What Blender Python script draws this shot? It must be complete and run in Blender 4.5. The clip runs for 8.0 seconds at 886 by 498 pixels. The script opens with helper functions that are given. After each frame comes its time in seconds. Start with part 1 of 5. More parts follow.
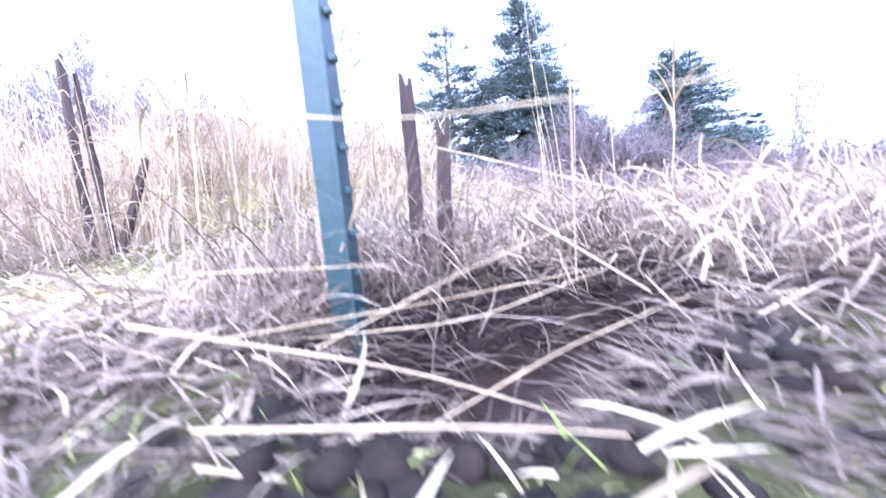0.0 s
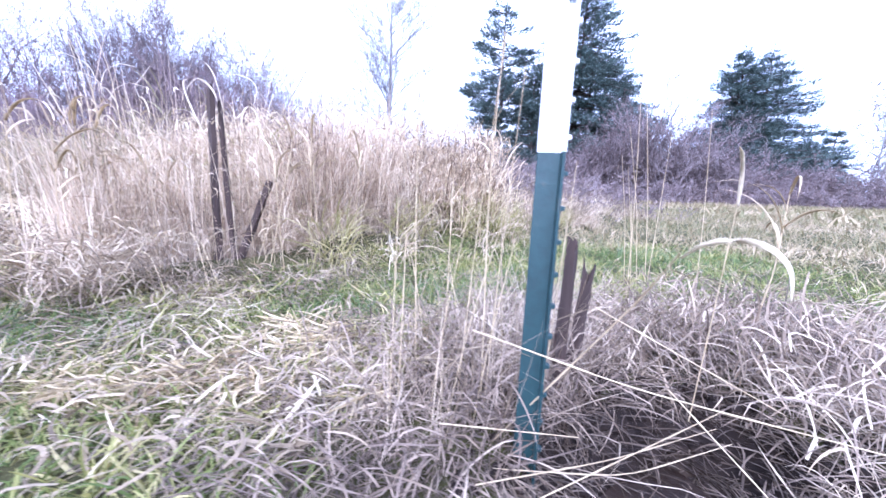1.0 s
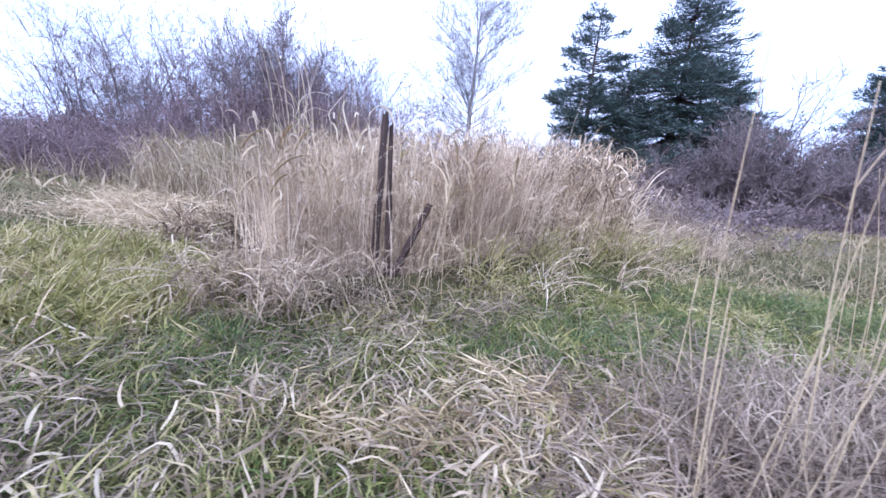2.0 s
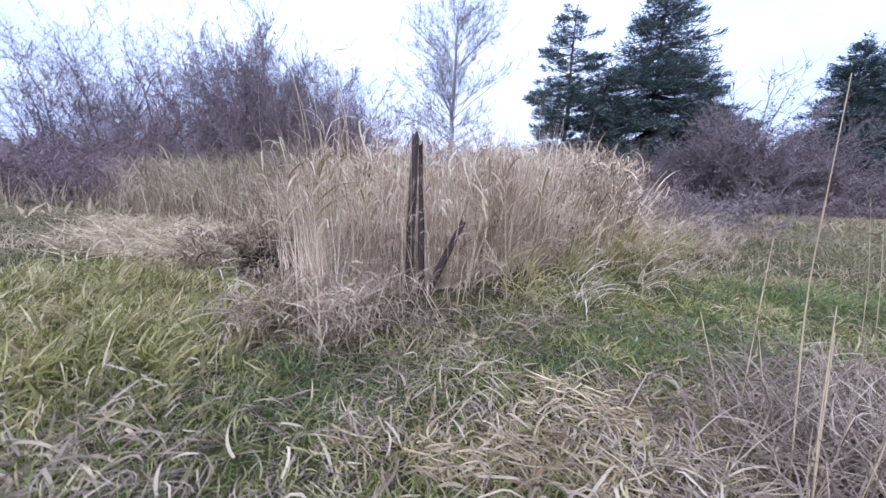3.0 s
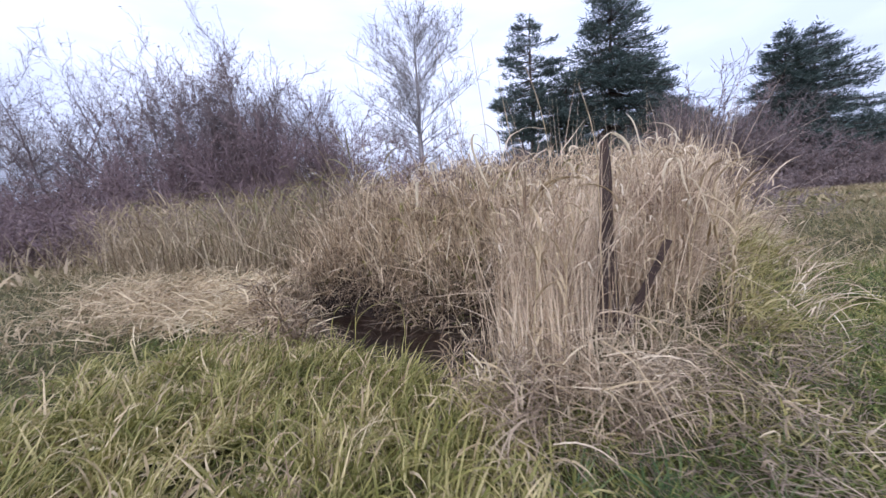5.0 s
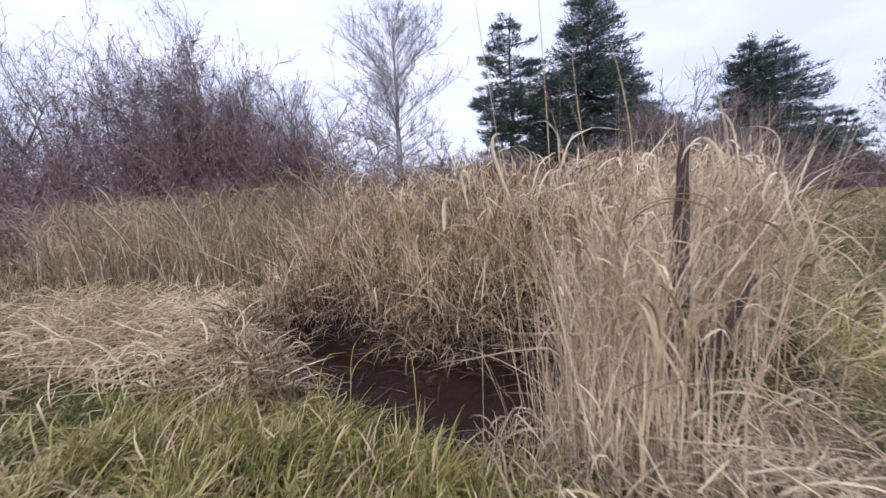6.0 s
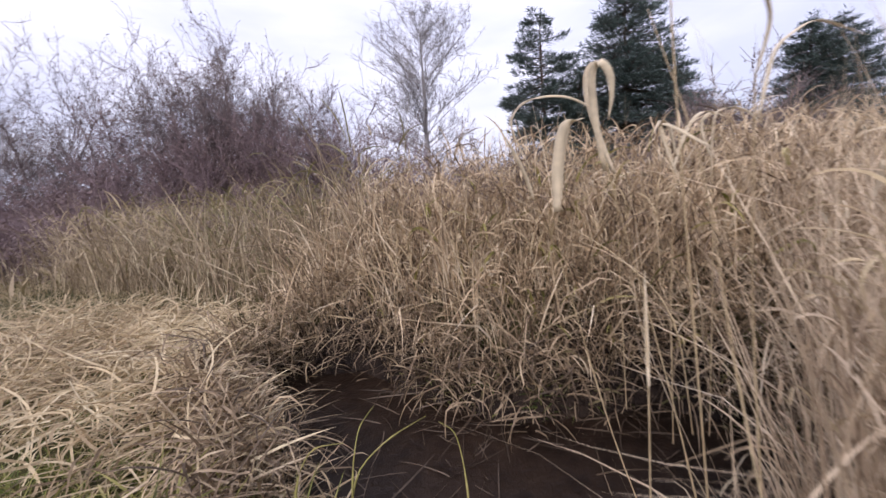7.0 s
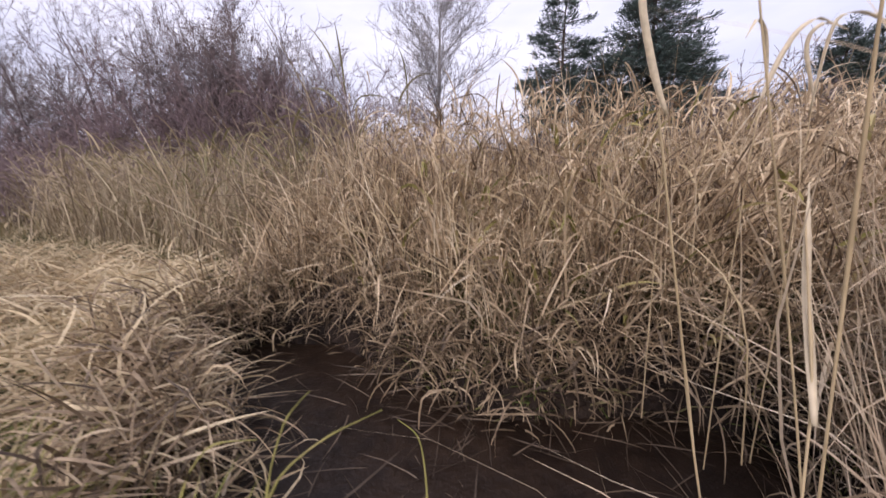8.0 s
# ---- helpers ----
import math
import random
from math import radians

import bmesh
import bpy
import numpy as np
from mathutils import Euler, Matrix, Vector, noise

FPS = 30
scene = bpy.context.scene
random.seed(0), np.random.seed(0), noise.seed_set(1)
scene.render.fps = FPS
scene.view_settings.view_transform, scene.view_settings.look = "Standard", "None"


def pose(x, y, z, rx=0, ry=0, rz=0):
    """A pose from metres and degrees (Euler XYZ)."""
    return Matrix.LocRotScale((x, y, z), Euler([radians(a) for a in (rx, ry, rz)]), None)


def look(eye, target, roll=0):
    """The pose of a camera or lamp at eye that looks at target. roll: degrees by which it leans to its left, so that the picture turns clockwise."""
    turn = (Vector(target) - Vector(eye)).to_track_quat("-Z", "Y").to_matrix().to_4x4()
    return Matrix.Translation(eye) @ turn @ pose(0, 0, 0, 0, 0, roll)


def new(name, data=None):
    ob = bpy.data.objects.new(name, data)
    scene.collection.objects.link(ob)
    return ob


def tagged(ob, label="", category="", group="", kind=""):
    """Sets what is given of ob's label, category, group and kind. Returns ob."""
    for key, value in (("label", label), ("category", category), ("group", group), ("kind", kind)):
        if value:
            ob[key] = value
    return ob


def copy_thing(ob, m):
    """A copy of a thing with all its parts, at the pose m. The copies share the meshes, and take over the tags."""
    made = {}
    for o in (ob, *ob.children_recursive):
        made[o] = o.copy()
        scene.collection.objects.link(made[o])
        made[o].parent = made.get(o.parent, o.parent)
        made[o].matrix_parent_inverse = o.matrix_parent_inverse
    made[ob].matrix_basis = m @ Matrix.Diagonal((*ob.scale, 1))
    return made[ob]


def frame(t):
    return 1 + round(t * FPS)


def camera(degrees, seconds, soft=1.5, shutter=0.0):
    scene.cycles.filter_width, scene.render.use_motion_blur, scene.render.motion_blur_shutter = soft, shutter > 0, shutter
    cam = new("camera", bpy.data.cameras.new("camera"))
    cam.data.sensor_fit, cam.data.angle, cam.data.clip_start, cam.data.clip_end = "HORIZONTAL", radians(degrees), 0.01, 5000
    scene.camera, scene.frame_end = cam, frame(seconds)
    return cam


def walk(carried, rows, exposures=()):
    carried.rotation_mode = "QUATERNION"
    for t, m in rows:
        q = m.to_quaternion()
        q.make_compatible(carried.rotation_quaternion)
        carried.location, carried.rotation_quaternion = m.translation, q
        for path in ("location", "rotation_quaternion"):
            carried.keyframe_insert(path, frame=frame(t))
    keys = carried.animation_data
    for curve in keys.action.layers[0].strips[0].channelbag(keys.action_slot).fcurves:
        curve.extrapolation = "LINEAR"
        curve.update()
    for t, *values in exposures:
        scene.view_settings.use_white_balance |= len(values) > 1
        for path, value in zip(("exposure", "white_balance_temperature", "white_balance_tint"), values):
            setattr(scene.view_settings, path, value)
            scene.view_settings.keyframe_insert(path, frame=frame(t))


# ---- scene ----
cam = camera(105.3, 8.0, soft=1.5, shutter=0.3)
PATH = [
    (0, (0.069, -0.432, 0.135), (0.349, 1.534, -0.098), -5.0),
    (0.3, (-0.015, -0.413, 0.281), (0.215, 1.554, 0.004), -3.4),
    (0.5, (-0.057, -0.425, 0.323), (0.085, 1.547, 0.025), -1.8),
    (0.8, (-0.130, -0.476, 0.405), (-0.000, 1.495, 0.086), -0.1),
    (1, (-0.183, -0.501, 0.441), (-0.062, 1.465, 0.096), 2.1),
    (1.2, (-0.265, -0.519, 0.487), (-0.199, 1.454, 0.162), 0.6),
    (1.5, (-0.390, -0.486, 0.532), (-0.492, 1.491, 0.246), 0.1),
    (1.7, (-0.492, -0.482, 0.539), (-0.675, 1.487, 0.245), 1.1),
    (2, (-0.625, -0.434, 0.523), (-0.876, 1.521, 0.183), 5.2),
    (3.3, (-0.955, -0.477, 0.636), (-1.060, 1.498, 0.341), 0.0),
    (3.5, (-1.045, -0.473, 0.677), (-1.078, 1.514, 0.448), -1.4),
    (4, (-1.293, -0.480, 0.685), (-1.279, 1.504, 0.434), -2.9),
    (4.5, (-1.573, -0.339, 0.628), (-1.743, 1.639, 0.385), 1.3),
    (4.7, (-1.690, -0.268, 0.632), (-1.796, 1.715, 0.394), -2.3),
    (5.8, (-1.946, 0.093, 0.723), (-1.836, 2.071, 0.449), -3.6),
    (6, (-1.975, 0.186, 0.735), (-1.850, 2.164, 0.467), -3.4),
    (6.5, (-2.003, 0.461, 0.701), (-1.943, 2.447, 0.464), -0.5),
    (6.8, (-2.004, 0.661, 0.679), (-1.955, 2.645, 0.434), -5.2),
    (7, (-2.030, 0.757, 0.668), (-2.076, 2.743, 0.437), -4.7),
    (7.3, (-2.030, 0.838, 0.673), (-2.151, 2.822, 0.454), -1.7),
    (7.5, (-2.042, 0.876, 0.666), (-2.176, 2.859, 0.447), -1.3),
    (8, (-2.002, 0.969, 0.563), (-2.061, 2.940, 0.233), 0.2),
]

# ---- light ----
EXPOSURES = [(0.0, 3.0, 4750, 25), (0.5, 2.78, 4720, 25), (1.0, 2.32, 4750, 25), (1.5, 1.84, 4820, 24), (2.0, 1.5, 4850, 23),
             (3.5, 1.08, 5100, 18), (4.5, 0.92, 5400, 18), (6.0, 0.78, 5800, 20), (8.0, 0.7, 6350, 23)]
walk(cam, [(t, look(eye, target, roll)) for t, eye, target, roll in PATH], EXPOSURES)

SUN_ELEV, SUN_AZ = radians(38), radians(200)
world = bpy.data.worlds.new("overcast_sky")
scene.world = world
world.use_nodes = True
wt = world.node_tree
wt.nodes.clear()
w_out = wt.nodes.new("ShaderNodeOutputWorld")
w_bg = wt.nodes.new("ShaderNodeBackground")
w_sky = wt.nodes.new("ShaderNodeTexSky")
w_sky.sky_type = "NISHITA"
w_sky.sun_disc = False
w_sky.sun_elevation, w_sky.sun_rotation = SUN_ELEV, SUN_AZ
w_sky.dust_density, w_sky.air_density = 4.0, 1.0
w_co = wt.nodes.new("ShaderNodeTexCoord")
w_noise = wt.nodes.new("ShaderNodeTexNoise")
w_noise.inputs["Scale"].default_value = 2.2
w_noise.inputs["Detail"].default_value = 6
w_map = wt.nodes.new("ShaderNodeMapping")
w_map.inputs["Scale"].default_value = (1, 1, 3.5)
w_ramp = wt.nodes.new("ShaderNodeValToRGB")
w_ramp.color_ramp.elements[0].position, w_ramp.color_ramp.elements[0].color = 0.35, (5.7, 6.0, 7.0, 1)
w_ramp.color_ramp.elements[1].position, w_ramp.color_ramp.elements[1].color = 0.65, (7.8, 7.9, 8.5, 1)
w_mix = wt.nodes.new("ShaderNodeMixRGB")
w_mix.inputs[0].default_value = 0.82
wt.links.new(w_co.outputs["Generated"], w_map.inputs[0])
wt.links.new(w_map.outputs[0], w_noise.inputs["Vector"])
wt.links.new(w_noise.outputs["Fac"], w_ramp.inputs[0])
wt.links.new(w_sky.outputs[0], w_mix.inputs[1])
wt.links.new(w_ramp.outputs[0], w_mix.inputs[2])
w_sep = wt.nodes.new("ShaderNodeSeparateXYZ")
w_grad = wt.nodes.new("ShaderNodeMapRange")
w_grad.inputs["From Min"].default_value, w_grad.inputs["From Max"].default_value = 0.0, 1.0
w_grad.inputs["To Min"].default_value, w_grad.inputs["To Max"].default_value = 0.84, 1.3
w_mul = wt.nodes.new("ShaderNodeMixRGB")
w_mul.blend_type = "MULTIPLY"
w_mul.inputs[0].default_value = 1.0
wt.links.new(w_co.outputs["Generated"], w_sep.inputs[0])
wt.links.new(w_sep.outputs["Z"], w_grad.inputs[0])
wt.links.new(w_mix.outputs[0], w_mul.inputs[1])
wt.links.new(w_grad.outputs[0], w_mul.inputs[2])
wt.links.new(w_mul.outputs[0], w_bg.inputs[0])
w_bg.inputs[1].default_value = 0.1
wt.links.new(w_bg.outputs[0], w_out.inputs[0])

sun = new("sun", bpy.data.lights.new("sun", "SUN"))
sun.data.energy, sun.data.angle, sun.data.color = 1.5, radians(30), (1.0, 0.96, 0.9)
sun.matrix_world = look((0, 0, 50), (-50 * math.sin(SUN_AZ) / math.tan(SUN_ELEV), -50 * math.cos(SUN_AZ) / math.tan(SUN_ELEV), 0))


# ---- materials ----
def mat_new(name):
    m = bpy.data.materials.new(name)
    m.use_nodes = True
    t = m.node_tree
    return m, t, t.nodes["Principled BSDF"]


def node(t, kind, **sets):
    n = t.nodes.new(kind)
    for k, v in sets.items():
        n.inputs[k.replace("_", " ")].default_value = v
    return n


def ramp(t, stops):
    r = t.nodes.new("ShaderNodeValToRGB")
    e = r.color_ramp.elements
    while len(e) < len(stops):
        e.new(0.5)
    for el, (p, c) in zip(e, stops):
        el.position, el.color = p, (*c, 1)
    return r


def blade_mat(name, stops, rough=0.6, patch=0.7, trans=0.25, streak=60.0):
    """Grass or leaf: each blade has its own tone, patches vary over the ground, fibres run along it."""
    m, t, b = mat_new(name)
    geo = t.nodes.new("ShaderNodeNewGeometry")
    co = t.nodes.new("ShaderNodeTexCoord")
    nz = node(t, "ShaderNodeTexNoise", Scale=patch, Detail=3.0)
    t.links.new(co.outputs["Object"], nz.inputs["Vector"])
    mx = t.nodes.new("ShaderNodeMath")
    mx.operation = "MULTIPLY_ADD"
    mx.inputs[1].default_value = 0.55
    t.links.new(geo.outputs["Random Per Island"], mx.inputs[0])
    sc = t.nodes.new("ShaderNodeMath")
    sc.operation = "MULTIPLY_ADD"
    sc.inputs[1].default_value, sc.inputs[2].default_value = 1.2, -0.38
    t.links.new(nz.outputs["Fac"], sc.inputs[0])
    t.links.new(sc.outputs[0], mx.inputs[2])
    r = ramp(t, stops)
    t.links.new(mx.outputs[0], r.inputs[0])
    fine = node(t, "ShaderNodeTexNoise", Scale=streak, Detail=2.0)
    t.links.new(co.outputs["Object"], fine.inputs["Vector"])
    hv = t.nodes.new("ShaderNodeHueSaturation")
    va = t.nodes.new("ShaderNodeMapRange")
    va.inputs["To Min"].default_value, va.inputs["To Max"].default_value = 0.7, 1.3
    t.links.new(fine.outputs["Fac"], va.inputs[0])
    t.links.new(va.outputs[0], hv.inputs["Value"])
    t.links.new(r.outputs[0], hv.inputs["Color"])
    t.links.new(hv.outputs[0], b.inputs["Base Color"])
    b.inputs["Roughness"].default_value = rough
    b.inputs["Specular IOR Level"].default_value = 0.35
    if trans > 0:
        tr = t.nodes.new("ShaderNodeBsdfTranslucent")
        t.links.new(hv.outputs[0], tr.inputs[0])
        mix = t.nodes.new("ShaderNodeMixShader")
        mix.inputs[0].default_value = trans
        t.links.new(b.outputs[0], mix.inputs[1])
        t.links.new(tr.outputs[0], mix.inputs[2])
        t.links.new(mix.outputs[0], t.nodes["Material Output"].inputs[0])
    return m


def solid_mat(name, dark, light, scale, rough=0.7, metal=0.0, bump=0.3, stretch=(1, 1, 1), spots=None):
    """A surface with grain at two scales and fine relief."""
    m, t, b = mat_new(name)
    co = t.nodes.new("ShaderNodeTexCoord")
    mp = node(t, "ShaderNodeMapping", Scale=stretch)
    t.links.new(co.outputs["Object"], mp.inputs[0])
    n1 = node(t, "ShaderNodeTexNoise", Scale=scale, Detail=8.0, Roughness=0.65)
    n2 = node(t, "ShaderNodeTexNoise", Scale=scale * 0.13, Detail=3.0)
    t.links.new(mp.outputs[0], n1.inputs["Vector"])
    t.links.new(mp.outputs[0], n2.inputs["Vector"])
    add = t.nodes.new("ShaderNodeMath")
    add.operation = "MULTIPLY_ADD"
    add.inputs[1].default_value = 0.6
    t.links.new(n1.outputs["Fac"], add.inputs[0])
    sc = t.nodes.new("ShaderNodeMath")
    sc.operation = "MULTIPLY"
    sc.inputs[1].default_value = 0.4
    t.links.new(n2.outputs["Fac"], sc.inputs[0])
    t.links.new(sc.outputs[0], add.inputs[2])
    stops = [(0.33, dark), (0.66, light)]
    if spots:
        stops = [(0.33, dark), (0.58, light), (0.68, spots)]
    r = ramp(t, stops)
    t.links.new(add.outputs[0], r.inputs[0])
    t.links.new(r.outputs[0], b.inputs["Base Color"])
    b.inputs["Roughness"].default_value, b.inputs["Metallic"].default_value = rough, metal
    bp = node(t, "ShaderNodeBump", Strength=bump, Distance=0.01)
    t.links.new(n1.outputs["Fac"], bp.inputs["Height"])
    t.links.new(bp.outputs[0], b.inputs["Normal"])
    return m


STRAW = [(0.0, (0.14, 0.095, 0.0522)), (0.2, (0.29, 0.21, 0.122)), (0.45, (0.48, 0.375, 0.225)), (0.75, (0.63, 0.52, 0.333)), (1.0, (0.76, 0.67, 0.468))]
M_straw = blade_mat("dry_grass", STRAW, trans=0.3, patch=2.5)
M_bank = blade_mat("bank_straw", [(0.0, (0.07, 0.045, 0.026)), (0.27, (0.17, 0.12, 0.078)), (0.42, (0.395, 0.296, 0.187)), (0.65, (0.655, 0.52, 0.345)), (1.0, (0.79, 0.7, 0.53))], trans=0.3, patch=6.0)
# bank straw again, with the shade above the water put into its colour
M_fringe = blade_mat("shaded_bank_straw", [(0.0, (0.035, 0.023, 0.015)), (0.3, (0.10, 0.07, 0.044)), (0.55, (0.26, 0.19, 0.12)), (1.0, (0.58, 0.46, 0.30))], trans=0.2, patch=7.0)
M_stand = blade_mat("stand_straw", [(0.0, (0.13, 0.087, 0.06)), (0.2, (0.31, 0.225, 0.15)), (0.45, (0.52, 0.405, 0.28)), (0.75, (0.69, 0.565, 0.405)), (1.0, (0.8, 0.71, 0.54))], trans=0.3, patch=2.5)
M_straw_grey = blade_mat("weathered_grass", [(0.0, (0.09, 0.062, 0.0378)), (0.3, (0.2, 0.15, 0.0924)), (0.6, (0.38, 0.3, 0.194)), (1.0, (0.64, 0.55, 0.378))], trans=0.3, patch=2.0)
# grey fallen grass; its tone also holds the shade at the stand's foot
M_foot = blade_mat("grey_shaded_grass", [(0.0, (0.09, 0.062, 0.043)), (0.3, (0.22, 0.163, 0.11)), (0.6, (0.41, 0.32, 0.215)), (1.0, (0.68, 0.58, 0.42))], trans=0.25, patch=3.0)
M_ochre = blade_mat("ochre_grass", [(0.0, (0.13, 0.08, 0.035)), (0.3, (0.27, 0.2, 0.098)), (0.6, (0.43, 0.335, 0.185)), (1.0, (0.66, 0.55, 0.34))], trans=0.3, patch=4.0)
# brown dead grass, toned darker for shade by the post and the stand
M_tangle = blade_mat("brown_shaded_grass", [(0.0, (0.05, 0.034, 0.0258)), (0.3, (0.13, 0.094, 0.0681)), (0.6, (0.27, 0.205, 0.147)), (1.0, (0.58, 0.48, 0.34))], trans=0.25, patch=3.0)
M_reed = blade_mat("bleached_reed", [(0.0, (0.5, 0.4, 0.26)), (0.5, (0.62, 0.53, 0.38)), (1.0, (0.78, 0.71, 0.56))], trans=0.3, patch=4.0, streak=90.0)
M_green = blade_mat("green_grass", [(0.0, (0.05, 0.075, 0.0166)), (0.3, (0.105, 0.142, 0.0313)), (0.52, (0.2, 0.215, 0.0552)), (0.74, (0.36, 0.315, 0.129)), (1.0, (0.58, 0.48, 0.285))], patch=2.2, trans=0.3)
M_lush = blade_mat("lush_grass", [(0.0, (0.055, 0.062, 0.015)), (0.3, (0.155, 0.155, 0.036)), (0.55, (0.32, 0.29, 0.095)), (0.78, (0.5, 0.42, 0.21)), (1.0, (0.64, 0.53, 0.32))], patch=5.0, trans=0.35)
M_turf = blade_mat("green_turf", [(0.0, (0.03, 0.055, 0.018)), (0.35, (0.07, 0.115, 0.035)), (0.65, (0.13, 0.175, 0.06)), (0.85, (0.24, 0.245, 0.1)), (1.0, (0.42, 0.36, 0.19))], patch=3.0, trans=0.3)
M_ridge = blade_mat("yellowing_grass", [(0.0, (0.12, 0.11, 0.038)), (0.3, (0.26, 0.24, 0.08)), (0.6, (0.43, 0.375, 0.165)), (1.0, (0.66, 0.56, 0.34))], patch=3.0, trans=0.35)
M_field = blade_mat("field_grass", [(0.0, (0.10, 0.105, 0.04)), (0.35, (0.2, 0.175, 0.08)), (0.65, (0.34, 0.265, 0.15)), (1.0, (0.54, 0.43, 0.29))], patch=0.35, trans=0.3)
M_litter = blade_mat("sodden_litter", [(0.0, (0.03, 0.02, 0.014)), (0.5, (0.09, 0.065, 0.045)), (0.85, (0.2, 0.15, 0.105)), (1.0, (0.45, 0.36, 0.25))], trans=0.15, patch=3.0)
# needle tone raised and made bluer: haze is put into the colour
M_needle = blade_mat("needles", [(0.0, (0.045, 0.068, 0.064)), (0.5, (0.085, 0.118, 0.106)), (1.0, (0.135, 0.165, 0.14))], patch=0.4, trans=0.1, streak=4.0)
M_bark = solid_mat("conifer_bark", (0.035, 0.026, 0.022), (0.10, 0.075, 0.06), 6.0, 0.9, bump=0.6)
M_birch = solid_mat("pale_bark", (0.16, 0.145, 0.145), (0.36, 0.335, 0.33), 5.0, 0.85)
# twig bark lightened to stand in for haze over the thicket
M_twig = solid_mat("twig_bark", (0.10, 0.076, 0.076), (0.24, 0.19, 0.185), 3.0, 0.85)
M_twig_red = solid_mat("red_twig_bark", (0.13, 0.09, 0.096), (0.28, 0.20, 0.205), 3.0, 0.85)
M_deadleaf = blade_mat("dead_leaves", [(0.0, (0.10, 0.072, 0.07)), (0.5, (0.17, 0.122, 0.115)), (1.0, (0.26, 0.19, 0.16))], patch=0.5, trans=0.15, streak=5.0)
M_ground = solid_mat("mossy_soil", (0.016, 0.015, 0.007), (0.068, 0.064, 0.026), 45.0, 1.0, bump=1.0, spots=(0.15, 0.125, 0.06))
M_ground.node_tree.nodes["Principled BSDF"].inputs["Specular IOR Level"].default_value = 0.1
M_mud = solid_mat("peaty_mud", (0.005, 0.003, 0.0025), (0.022, 0.014, 0.01), 40.0, 0.7, bump=1.0, spots=(0.05, 0.033, 0.02))
M_mud.node_tree.nodes["Principled BSDF"].inputs["Specular IOR Level"].default_value = 0.18
M_peat = solid_mat("peat_water", (0.006, 0.0035, 0.0025), (0.028, 0.017, 0.011), 16.0, 0.38, bump=0.8)
M_peat.node_tree.nodes["Principled BSDF"].inputs["Specular IOR Level"].default_value = 0.22
M_post_green = solid_mat("green_post_paint", (0.006, 0.022, 0.024), (0.012, 0.038, 0.04), 40.0, 0.55, bump=0.15, spots=(0.05, 0.05, 0.04))
M_post_white = solid_mat("white_post_paint", (0.42, 0.43, 0.44), (0.6, 0.6, 0.61), 35.0, 0.5, bump=0.12, spots=(0.66, 0.66, 0.65))
M_rot = solid_mat("rotten_wood", (0.014, 0.008, 0.006), (0.06, 0.036, 0.027), 30.0, 0.9, bump=0.9, stretch=(1, 1, 0.12))


# ---- geometry helpers ----
def link_mesh(name, verts, faces, material, parent=None, label="", smooth=False):
    me = bpy.data.meshes.new(name)
    verts = np.asarray(verts, dtype=np.float32)
    faces = np.asarray(faces, dtype=np.int32)
    me.vertices.add(len(verts))
    me.vertices.foreach_set("co", verts.ravel())
    me.loops.add(faces.size)
    me.loops.foreach_set("vertex_index", faces.ravel())
    me.polygons.add(len(faces))
    me.polygons.foreach_set("loop_start", np.arange(len(faces), dtype=np.int32) * faces.shape[1])
    if smooth:
        me.polygons.foreach_set("use_smooth", np.ones(len(faces), dtype=bool))
    me.update(calc_edges=True)
    me.materials.append(material)
    ob = new(name, me)
    if parent:
        ob.parent = parent
    return tagged(ob, label)


def part(name, bm, material, parent=None, label=""):
    me = bpy.data.meshes.new(name)
    bm.to_mesh(me)
    bm.free()
    me.materials.append(material)
    ob = new(name, me)
    if parent:
        ob.parent = parent
    return tagged(ob, label)


def ribbons(base, length, width, az, lean, curl, seg=4, wobble=0.15, power=1.5, twist=0.6, tip=0.04, rng=None, kink=0.0):
    """Vertices and faces of many curved blades. lean: start angle from upright; curl: added along the blade (radians);
    kink: the share of blades that are folded over at one place."""
    rng = rng or np.random.default_rng(1)
    n = len(base)
    s = np.linspace(0, 1, seg + 1)
    th = lean[:, None] + curl[:, None] * s[None, :] ** power
    azs = az[:, None] + rng.normal(0, wobble, n)[:, None] * s[None, :] * 2
    if kink:
        past = (s[None, :] > rng.uniform(0.25, 0.75, n)[:, None]) * (rng.uniform(0, 1, n) < kink)[:, None]
        th = th + past * rng.uniform(0.5, 1.7, n)[:, None]
        azs = azs + past * rng.normal(0, 0.6, n)[:, None]
    d = np.stack([np.sin(th) * np.cos(azs), np.sin(th) * np.sin(azs), np.cos(th)], -1)
    steps = 0.5 * (d[:, 1:] + d[:, :-1]) * (length / seg)[:, None, None]
    pts = np.concatenate([base[:, None, :], base[:, None, :] + np.cumsum(steps, 1)], 1)
    side = np.stack([-np.sin(azs), np.cos(azs), np.zeros_like(azs)], -1)
    nrm = np.cross(d, side)
    tw = rng.normal(0, twist, n)[:, None] + rng.normal(0, twist, n)[:, None] * s[None, :]
    side = side * np.cos(tw)[..., None] + nrm * np.sin(tw)[..., None]
    prof = np.interp(s, [0, 0.25, 0.7, 1.0], [0.7, 1.0, 0.75, tip])
    off = side * (0.5 * width[:, None] * prof[None, :])[..., None]
    v = np.stack([pts - off, pts + off], 2).reshape(-1, 3)
    i = (np.arange(n) * 2 * (seg + 1))[:, None] + (np.arange(seg) * 2)[None, :]
    f = np.stack([i, i + 1, i + 3, i + 2], -1).reshape(-1, 4)
    return v, f


